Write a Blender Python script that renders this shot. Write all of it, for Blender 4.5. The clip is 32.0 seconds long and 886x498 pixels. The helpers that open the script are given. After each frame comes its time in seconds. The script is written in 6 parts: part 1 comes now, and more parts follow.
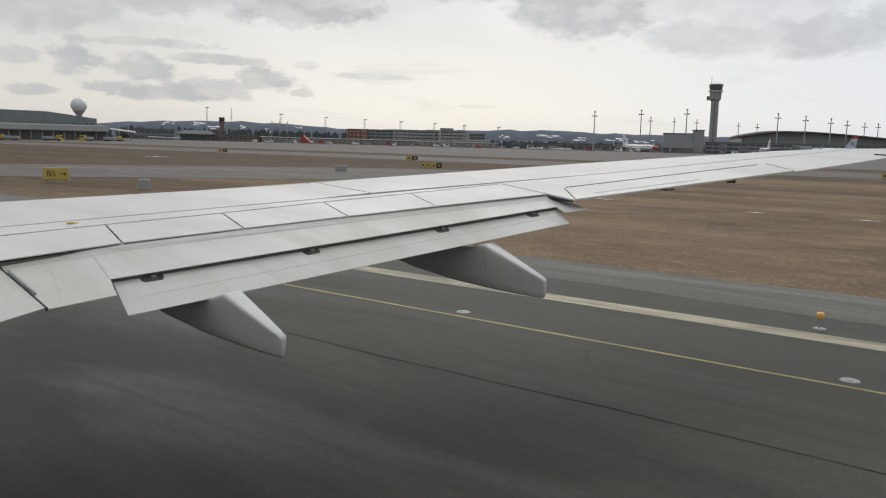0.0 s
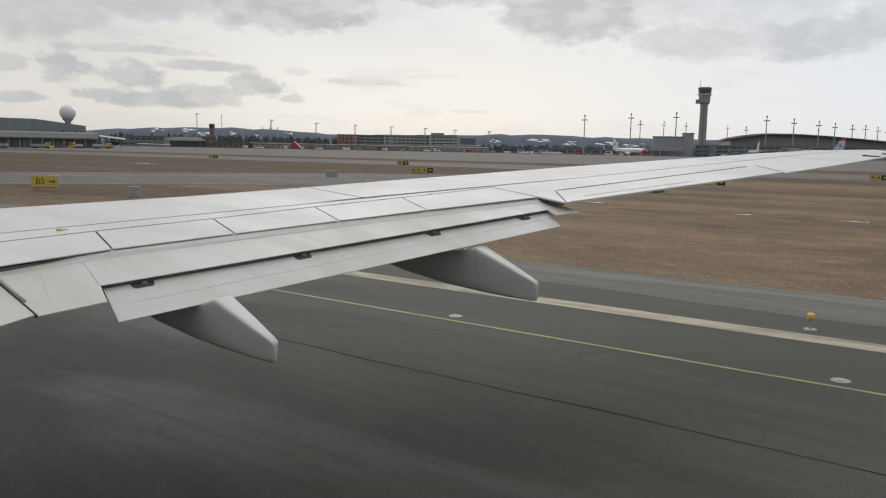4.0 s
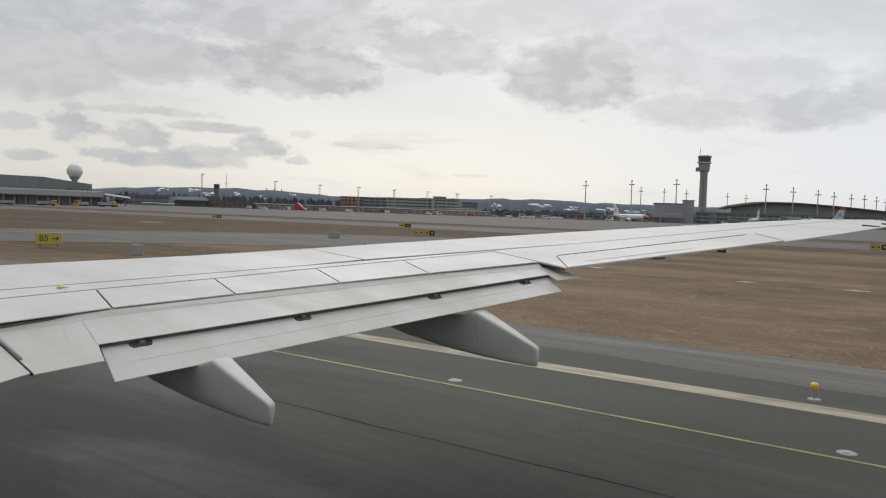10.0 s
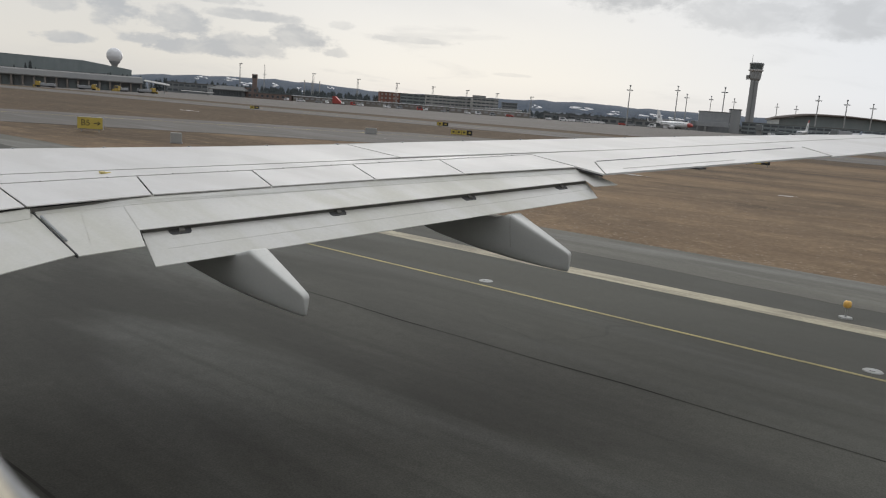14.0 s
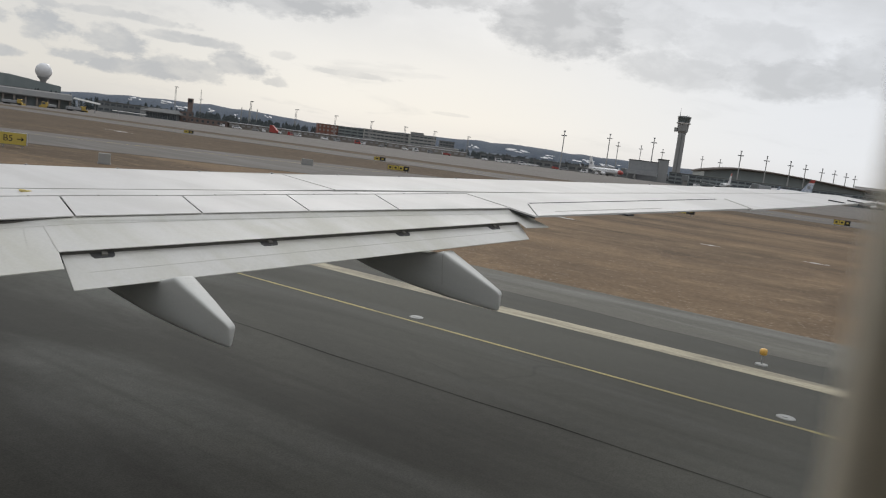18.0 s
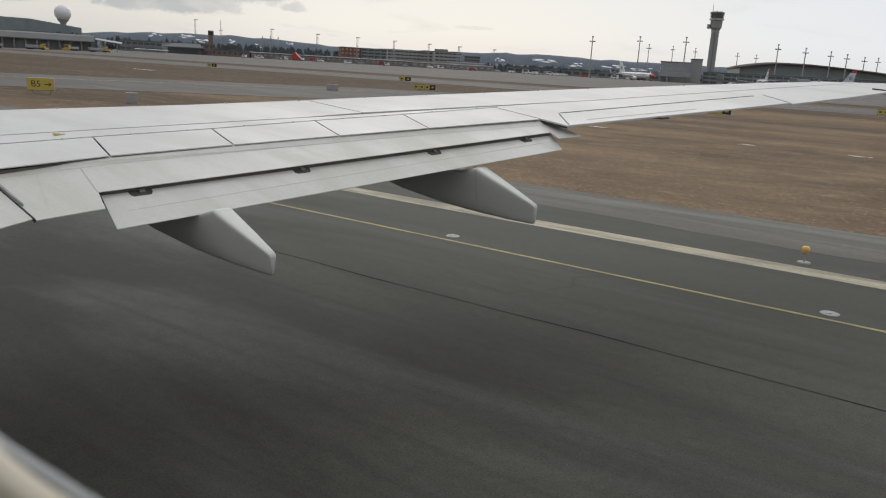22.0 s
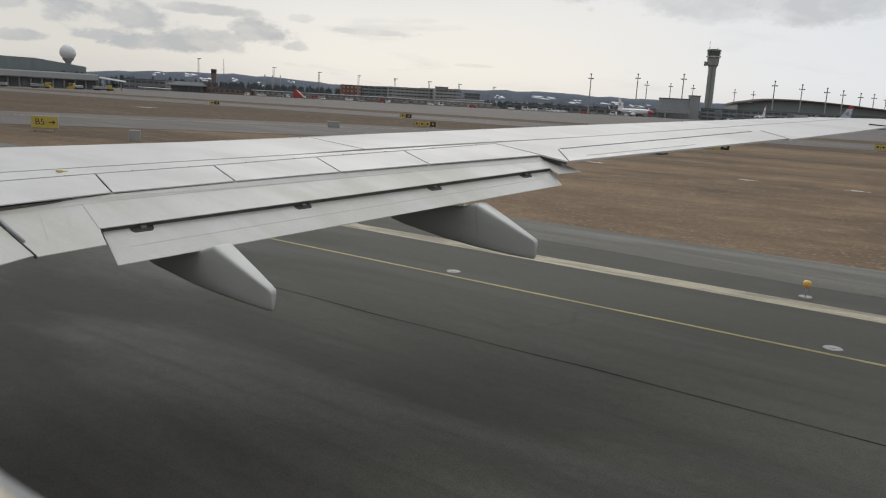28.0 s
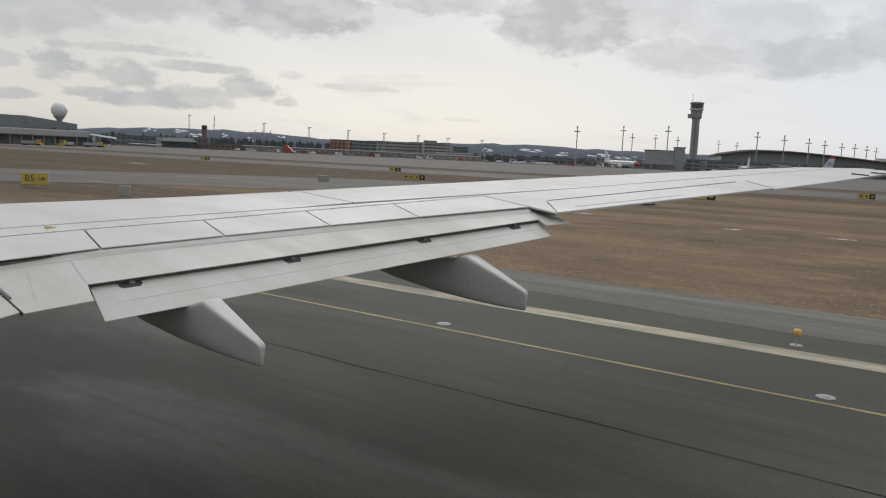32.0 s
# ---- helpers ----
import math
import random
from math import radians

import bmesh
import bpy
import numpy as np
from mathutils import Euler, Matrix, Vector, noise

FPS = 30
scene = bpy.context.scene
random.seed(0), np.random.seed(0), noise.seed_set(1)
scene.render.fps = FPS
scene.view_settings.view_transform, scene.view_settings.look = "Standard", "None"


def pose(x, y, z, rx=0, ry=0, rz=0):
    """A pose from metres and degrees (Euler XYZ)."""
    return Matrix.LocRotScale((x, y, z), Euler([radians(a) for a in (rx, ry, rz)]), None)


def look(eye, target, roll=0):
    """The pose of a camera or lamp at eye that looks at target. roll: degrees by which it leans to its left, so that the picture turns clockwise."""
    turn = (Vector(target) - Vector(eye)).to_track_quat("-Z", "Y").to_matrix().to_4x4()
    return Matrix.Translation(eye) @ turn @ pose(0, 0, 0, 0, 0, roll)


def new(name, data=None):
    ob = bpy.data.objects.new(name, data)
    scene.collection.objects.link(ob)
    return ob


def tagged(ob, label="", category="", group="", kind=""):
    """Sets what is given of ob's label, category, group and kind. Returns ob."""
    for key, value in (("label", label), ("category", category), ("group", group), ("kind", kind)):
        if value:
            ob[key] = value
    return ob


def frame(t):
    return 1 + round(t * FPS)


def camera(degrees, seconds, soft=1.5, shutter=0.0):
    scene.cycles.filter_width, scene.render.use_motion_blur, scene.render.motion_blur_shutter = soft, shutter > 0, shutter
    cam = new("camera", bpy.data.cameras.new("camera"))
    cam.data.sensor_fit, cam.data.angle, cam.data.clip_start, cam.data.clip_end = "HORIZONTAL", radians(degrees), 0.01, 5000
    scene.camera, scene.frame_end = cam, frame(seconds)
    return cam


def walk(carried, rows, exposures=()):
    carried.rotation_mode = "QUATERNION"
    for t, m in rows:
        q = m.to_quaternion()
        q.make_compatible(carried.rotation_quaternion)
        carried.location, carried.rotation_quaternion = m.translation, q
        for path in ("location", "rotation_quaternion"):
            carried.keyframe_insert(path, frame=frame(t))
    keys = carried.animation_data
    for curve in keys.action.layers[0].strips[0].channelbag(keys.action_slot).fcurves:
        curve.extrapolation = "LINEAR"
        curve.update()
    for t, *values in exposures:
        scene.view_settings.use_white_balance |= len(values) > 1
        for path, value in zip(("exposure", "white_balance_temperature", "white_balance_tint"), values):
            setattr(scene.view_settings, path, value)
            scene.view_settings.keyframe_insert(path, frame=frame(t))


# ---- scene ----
# Plan: the aircraft stands at the origin with its nose towards -x; +y is outboard over the right wing, z up.
# The runway lies along x; the airport apron and terminal are far out along +y.
PATH = [
    (0.0, pose(0.004, 0.004, 3.911, 82.36, -1.48, 36.03)),
    (0.5, pose(0.005, 0.004, 3.901, 81.72, -1.30, 36.53)),
    (1.0, pose(0.005, 0.004, 3.901, 82.09, -1.05, 36.66)),
    (1.5, pose(0.005, 0.004, 3.899, 81.76, -0.90, 36.29)),
    (2.0, pose(0.004, 0.004, 3.899, 81.85, -0.54, 35.70)),
    (2.5, pose(0.003, 0.004, 3.902, 81.95, -0.65, 35.51)),
    (3.0, pose(0.003, 0.004, 3.904, 82.61, -0.74, 35.48)),
    (3.5, pose(0.003, 0.004, 3.899, 82.75, -0.95, 35.46)),
    (5.5, pose(0.008, 0.004, 3.899, 83.34, -1.33, 35.00)),
    (6.0, pose(0.013, 0.004, 3.903, 84.58, -1.45, 34.72)),
    (6.5, pose(0.010, 0.004, 3.904, 85.57, -1.67, 34.96)),
    (7.0, pose(0.010, 0.004, 3.911, 85.48, -1.69, 35.33)),
    (7.5, pose(0.004, 0.004, 3.906, 85.62, -1.61, 35.43)),
    (8.0, pose(0.004, 0.004, 3.902, 85.96, -1.51, 35.37)),
    (8.5, pose(0.005, 0.004, 3.907, 86.09, -1.70, 35.81)),
    (9.0, pose(0.005, 0.004, 3.900, 86.14, -1.71, 35.70)),
    (9.5, pose(0.005, 0.004, 3.902, 86.41, -1.80, 35.89)),
    (10.0, pose(0.005, 0.004, 3.906, 87.41, -1.93, 35.50)),
    (10.5, pose(0.010, 0.004, 3.903, 87.82, -2.13, 34.87)),
    (11.0, pose(0.011, 0.004, 3.902, 86.34, -1.79, 34.97)),
    (11.5, pose(0.011, 0.004, 3.903, 83.49, -1.81, 35.53)),
    (12.0, pose(0.016, 0.004, 3.903, 81.31, -2.82, 36.15)),
    (12.5, pose(0.015, 0.004, 3.900, 81.96, -2.47, 37.24)),
    (13.0, pose(0.006, 0.004, 3.903, 80.42, -2.91, 38.62)),
    (13.5, pose(0.005, 0.004, 3.906, 79.47, -4.13, 38.48)),
    (15.5, pose(0.005, 0.004, 3.924, 81.71, -4.16, 37.62)),
    (16.0, pose(0.004, 0.004, 3.920, 79.45, -4.96, 38.28)),
    (16.5, pose(0.016, 0.004, 3.937, 77.82, -5.38, 38.64)),
    (17.0, pose(0.014, 0.004, 3.921, 78.57, -5.85, 38.29)),
    (17.5, pose(0.011, 0.004, 3.924, 80.94, -6.98, 36.28)),
    (18.0, pose(0.009, 0.004, 3.915, 82.94, -7.18, 33.71)),
    (18.5, pose(-0.003, 0.004, 3.916, 81.87, -5.86, 33.57)),
    (19.0, pose(-0.001, 0.004, 3.915, 81.37, -5.05, 34.31)),
    (19.5, pose(0.000, 0.004, 3.907, 82.82, -4.10, 34.48)),
    (20.0, pose(-0.000, 0.004, 3.900, 83.73, -3.91, 33.93)),
    (20.5, pose(-0.001, 0.004, 3.911, 81.94, -3.29, 34.10)),
    (21.0, pose(0.000, 0.004, 3.904, 79.84, -2.90, 34.88)),
    (21.5, pose(-0.001, 0.004, 3.912, 77.63, -3.33, 35.36)),
    (22.0, pose(-0.001, 0.004, 3.897, 76.73, -3.21, 35.59)),
    (22.5, pose(0.001, 0.004, 3.902, 78.84, -3.02, 35.91)),
    (23.0, pose(0.001, 0.004, 3.902, 84.54, -3.39, 34.66)),
    (23.5, pose(0.002, 0.004, 3.893, 85.61, -2.95, 34.51)),
    (24.0, pose(0.002, 0.004, 3.900, 86.99, -2.90, 34.30)),
    (24.5, pose(0.002, 0.004, 3.894, 86.63, -3.18, 34.52)),
    (25.0, pose(0.001, 0.004, 3.903, 83.19, -3.98, 34.89)),
    (25.5, pose(0.001, 0.004, 3.902, 82.74, -4.44, 34.89)),
    (27.5, pose(0.001, 0.004, 3.895, 82.26, -3.47, 34.92)),
    (28.0, pose(0.001, 0.004, 3.895, 79.38, -3.05, 35.61)),
    (28.5, pose(0.001, 0.004, 3.895, 78.89, -2.77, 35.74)),
    (29.0, pose(0.001, 0.004, 3.895, 80.61, -3.05, 35.18)),
    (29.5, pose(0.001, 0.004, 3.895, 83.10, -2.92, 34.69)),
    (30.0, pose(0.002, 0.004, 3.895, 86.41, -2.47, 34.41)),
    (30.5, pose(0.002, 0.004, 3.895, 88.69, -2.01, 33.87)),
    (31.0, pose(0.002, 0.004, 3.895, 87.24, -2.01, 33.99)),
    (31.5, pose(0.002, 0.004, 3.895, 85.84, -2.52, 34.16)),
    (32.0, pose(0.002, 0.004, 3.895, 83.32, -2.57, 34.78)),
]

cam = camera(60.0, 32.0, soft=1.15)
cam.data.dof.use_dof = True
cam.data.dof.focus_distance = 11.0
cam.data.dof.aperture_fstop = 6.5
walk(cam, PATH, exposures=[(0.0, 0.0), (26.0, 0.0), (28.0, -0.06), (30.0, 0.0), (31.0, -0.08), (32.0, -0.06)])

# ---- world and light ----
SUN_AZ, SUN_EL = -34.0, 24.0


class Nodes:
    """Short hand for building node trees."""

    def __init__(self, tree):
        self.tree = tree
        tree.nodes.clear()

    def add(self, kind, **values):
        n = self.tree.nodes.new(kind)
        for k, v in values.items():
            if k == "op":
                n.operation = v
            elif k == "clamp":
                n.use_clamp = v
            elif k == "data_type":
                n.data_type = v
            elif k == "blend":
                n.blend_type = v
            elif k == "sky":
                n.sky_type = v
        return n

    def link(self, a, b):
        self.tree.links.new(a, b)

    def put(self, socket, value):
        if isinstance(value, bpy.types.NodeSocket):
            self.link(value, socket)
        else:
            socket.default_value = value

    def math(self, op, a, b=0.0, clamp=False):
        n = self.add("ShaderNodeMath", op=op, clamp=clamp)
        self.put(n.inputs[0], a)
        self.put(n.inputs[1], b)
        return n.outputs[0]

    def noise(self, vector, scale, detail=4.0, rough=0.55, distort=0.0):
        n = self.add("ShaderNodeTexNoise")
        self.link(vector, n.inputs["Vector"])
        n.inputs["Scale"].default_value = scale
        n.inputs["Detail"].default_value = detail
        n.inputs["Roughness"].default_value = rough
        n.inputs["Distortion"].default_value = distort
        return n.outputs["Fac"]

    def ramp(self, value, a, b, lo=0.0, hi=1.0):
        n = self.add("ShaderNodeMapRange")
        n.interpolation_type = "SMOOTHSTEP"
        self.put(n.inputs["Value"], value)
        n.inputs["From Min"].default_value, n.inputs["From Max"].default_value = a, b
        n.inputs["To Min"].default_value, n.inputs["To Max"].default_value = lo, hi
        return n.outputs["Result"]

    def mix(self, fac, a, b, blend="MIX"):
        n = self.add("ShaderNodeMix", data_type="RGBA", blend=blend)
        self.put(n.inputs[0], fac)
        self.put(n.inputs[6], (*a, 1) if isinstance(a, tuple) else a)
        self.put(n.inputs[7], (*b, 1) if isinstance(b, tuple) else b)
        return n.outputs[2]

    def scaled(self, vector, sx, sy, sz):
        n = self.add("ShaderNodeVectorMath", op="MULTIPLY")
        self.link(vector, n.inputs[0])
        n.inputs[1].default_value = (sx, sy, sz)
        return n.outputs[0]


# drifting stratocumulus: azimuth, height, half width, half height (degrees), darkness
CLOUDS = (
    (-55.4, 9.8, 8.6, 2.60, 0.72), (-46.6, 10.0, 9.0, 3.10, 1.00), (-47.5, 13.0, 12.0, 4.20, 0.80), (-36.4, 11.6, 7.0, 2.70, 0.72),
    (-63.5, 8.6, 6.5, 3.80, 0.70), (-64.5, 13.0, 10.0, 4.50, 0.80), (-26.0, 9.9, 6.4, 3.90, 0.86), (-21.6, 10.6, 7.0, 3.40, 0.50),
    (-18.2, 7.6, 5.6, 2.00, 0.52), (-10.7, 7.6, 5.6, 2.20, 0.66), (-13.6, 9.6, 6.5, 2.60, 0.42), (-3.5, 8.6, 6.5, 2.80, 0.55),
    (-30.0, 14.6, 12.0, 3.60, 0.50), (-14.0, 14.0, 12.0, 3.80, 0.42), (-57.4, 6.4, 5.4, 0.50, 0.66), (-61.4, 4.8, 2.2, 1.29, 0.92),
    (-56.9, 4.7, 2.7, 1.33, 0.85), (-53.2, 5.5, 4.8, 0.47, 0.76), (-55.6, 3.1, 5.4, 0.80, 1.00), (-58.6, 3.3, 2.6, 0.68, 0.80),
    (-52.6, 3.4, 2.8, 1.06, 0.90), (-48.5, 4.2, 2.3, 1.14, 0.96), (-46.4, 3.5, 1.0, 0.46, 0.60), (-41.3, 4.8, 3.5, 0.35, 0.50),
    (-64.2, 2.9, 2.4, 0.53, 0.85), (-64.4, 5.0, 1.9, 0.91, 0.80), (-46.0, 5.4, 1.1, 0.46, 0.45), (-33.5, 2.9, 1.8, 0.18, 0.30),
    (-76.0, 9.5, 9.0, 2.20, 0.80), (-73.0, 4.2, 4.8, 0.68, 0.80), (6.0, 8.0, 6.0, 1.60, 0.60),
)


def build_world():
    world = bpy.data.worlds.new("overcast_sky")
    scene.world = world
    world.use_nodes = True
    k = Nodes(world.node_tree)
    coord = k.add("ShaderNodeTexCoord").outputs["Generated"]
    sep = k.add("ShaderNodeSeparateXYZ")
    k.link(coord, sep.inputs[0])
    x, y, z = sep.outputs
    az = k.math("MULTIPLY", k.math("ARCTAN2", x, y), 57.2958)
    el = k.math("MULTIPLY", k.math("ARCSINE", z), 57.2958)
    wide = k.scaled(coord, 1.0, 1.0, 2.0)
    rag = k.math("SUBTRACT", k.noise(wide, 9.0, 6.0, 0.6), 0.5)
    rag2 = k.math("SUBTRACT", k.noise(wide, 26.0, 5.0, 0.6), 0.5)
    rag3 = k.math("SUBTRACT", k.noise(wide, 70.0, 5.0, 0.65), 0.5)
    rags = k.math("ADD", k.math("ADD", k.math("MULTIPLY", rag, 1.0), k.math("MULTIPLY", rag2, 1.7)), k.math("MULTIPLY", rag3, 0.7))
    big_rags = k.math("ADD", k.math("ADD", k.math("MULTIPLY", rag, 0.9), k.math("MULTIPLY", rag2, 0.9)), k.math("MULTIPLY", rag3, 0.45))
    total = None
    for a0, e0, wa, we, dark in CLOUDS:
        du = k.math("DIVIDE", k.math("SUBTRACT", az, a0), wa)
        dv = k.math("DIVIDE", k.math("SUBTRACT", el, e0), we)
        # flat bases: the lower half falls off faster
        dv = k.math("MAXIMUM", dv, k.math("MULTIPLY", dv, -1.5))
        r = k.math("SQRT", k.math("ADD", k.math("MULTIPLY", du, du), k.math("MULTIPLY", dv, dv)))
        m = k.ramp(k.math("ADD", r, rags if we < 1.8 else big_rags), 1.02, 0.54, 0.0, dark)
        total = m if total is None else k.math("MAXIMUM", total, m)
    total = k.math("MULTIPLY", total, k.ramp(k.noise(wide, 20.0, 6.0, 0.55, 0.3), 0.34, 0.62, 0.62, 1.08))
    soft = k.noise(k.scaled(coord, 1.0, 1.0, 2.4), 3.4, 5.0, 0.55, 0.3)
    layer = k.ramp(soft, 0.36, 0.66, 0.0, 0.55)
    layer = k.math("MULTIPLY", layer, k.ramp(el, 5.0, 12.0))
    # long flat scraps of cloud, thinner towards the horizon
    flat_map = k.add("ShaderNodeCombineXYZ")
    k.link(k.math("MULTIPLY", az, 0.085), flat_map.inputs[0])
    k.link(k.math("MULTIPLY", k.math("POWER", k.math("MAXIMUM", el, 0.0), 0.75), 0.75), flat_map.inputs[1])
    scraps = k.noise(flat_map.outputs[0], 1.3, 8.0, 0.58, 0.4)
    scraps = k.ramp(scraps, 0.54, 0.70, 0.0, 0.3)
    left = k.ramp(az, -20.0, -42.0, 0.45, 1.0)
    layer = k.math("MAXIMUM", layer, k.math("MULTIPLY", scraps, left))
    total = k.math("MAXIMUM", total, layer)
    # warm thin band low in the sky, cooler veil towards the right and overhead
    glow_side = k.ramp(az, -6.0, -34.0)
    low = k.ramp(el, 15.0, 2.0)
    warm = k.math("MULTIPLY", glow_side, low)
    base = k.mix(warm, (0.82, 0.84, 0.875), (0.90, 0.872, 0.815))
    base = k.mix(k.ramp(el, 0.0, 3.0, 0.55, 0.0), base, (0.68, 0.68, 0.69))
    base = k.mix(1.0, base, k_grey(k, k.ramp(az, -42.0, -62.0, 1.0, 0.84)), "MULTIPLY")
    col = k.mix(total, base, (0.505, 0.520, 0.540))
    overhead = k.ramp(el, 14.0, 60.0, 1.0, 2.0)
    col = k.mix(1.0, col, k_grey(k, overhead), "MULTIPLY")
    # the unseen sky away from the sun is dimmed, deepening shade on inboard sides
    away = k.add("ShaderNodeVectorMath", op="DOT_PRODUCT")
    k.link(coord, away.inputs[0])
    away.inputs[1].default_value = (math.sin(radians(SUN_AZ)), math.cos(radians(SUN_AZ)), 0.0)
    col = k.mix(1.0, col, k_grey(k, k.ramp(away.outputs["Value"], -0.6, 0.7, 0.55, 1.0)), "MULTIPLY")
    sky = k.add("ShaderNodeTexSky", sky="NISHITA")
    sky.sun_disc = False
    sky.sun_elevation, sky.sun_rotation = radians(SUN_EL), radians(SUN_AZ)
    blue = k.add("ShaderNodeBackground")
    k.link(sky.outputs[0], blue.inputs[0])
    blue.inputs[1].default_value = 0.05
    cloud = k.add("ShaderNodeBackground")
    k.link(col, cloud.inputs[0])
    cloud.inputs[1].default_value = 1.0
    both = k.add("ShaderNodeMixShader")
    both.inputs[0].default_value = 0.94
    k.link(blue.outputs[0], both.inputs[1])
    k.link(cloud.outputs[0], both.inputs[2])
    out = k.add("ShaderNodeOutputWorld")
    k.link(both.outputs[0], out.inputs[0])


def k_grey(k, value):
    n = k.add("ShaderNodeCombineColor")
    for i in range(3):
        k.link(value, n.inputs[i])
    return n.outputs[0]


build_world()
sun_data = bpy.data.lights.new("sun", "SUN")
sun_data.energy, sun_data.angle, sun_data.color = 0.5, radians(40), (1.0, 0.95, 0.87)
sun = new("sun", sun_data)
far_sun = Vector((math.sin(radians(SUN_AZ)) * math.cos(radians(SUN_EL)), math.cos(radians(SUN_AZ)) * math.cos(radians(SUN_EL)), math.sin(radians(SUN_EL))))
sun.matrix_world = look(far_sun * 100, (0, 0, 0))


# ---- materials ----
def material(name, colour, rough=0.6, metal=0.0, second=None, scale=1.0, amount=0.5, stretch=(1, 1, 1),
             fine=0.0, fine_scale=20.0, bump=0.0, bump_scale=30.0, vary=0.0, rough_vary=0.0, local=True, lo=0.35, hi=0.65):
    """A surface with a broad stain pattern (second colour), a fine grain and a light relief."""
    m = bpy.data.materials.new(name)
    m.use_nodes = True
    k = Nodes(m.node_tree)
    out = k.add("ShaderNodeOutputMaterial")
    b = k.add("ShaderNodeBsdfPrincipled")
    k.link(b.outputs[0], out.inputs[0])
    b.inputs["Roughness"].default_value = rough
    b.inputs["Metallic"].default_value = metal
    coord = k.add("ShaderNodeTexCoord").outputs["Object"]
    col = None
    if second:
        n = k.noise(k.scaled(coord, *stretch), scale, 6.0, 0.6, 0.4)
        col = k.mix(k.ramp(n, lo, hi, 0.0, amount), colour, second)
        if rough_vary:
            k.link(k.ramp(n, 0.3, 0.7, rough - rough_vary, rough + rough_vary), b.inputs["Roughness"])
    if fine:
        n = k.noise(coord, fine_scale, 5.0, 0.7)
        g = k.ramp(n, 0.25, 0.75, 1.0 - fine, 1.0 + fine)
        col = k.mix(1.0, col if col else colour, k_grey(k, g), "MULTIPLY")
    if vary:
        info = k.add("ShaderNodeObjectInfo").outputs["Random"]
        col = k.mix(1.0, col if col else colour, k_grey(k, k.ramp(info, 0.0, 1.0, 1.0 - vary, 1.0 + vary)), "MULTIPLY")
    if col:
        k.link(col, b.inputs["Base Color"])
    else:
        b.inputs["Base Color"].default_value = (*colour, 1)
    if bump:
        bm_n = k.add("ShaderNodeBump")
        bm_n.inputs["Strength"].default_value = bump
        bm_n.inputs["Distance"].default_value = 0.02
        k.link(k.noise(coord, bump_scale, 4.0, 0.6), bm_n.inputs["Height"])
        k.link(bm_n.outputs[0], b.inputs["Normal"])
    return m


def glass(name, colour=(0.05, 0.06, 0.07), rough=0.12):
    m = material(name, colour, rough)
    m.node_tree.nodes["Principled BSDF"].inputs["Specular IOR Level"].default_value = 0.6
    return m


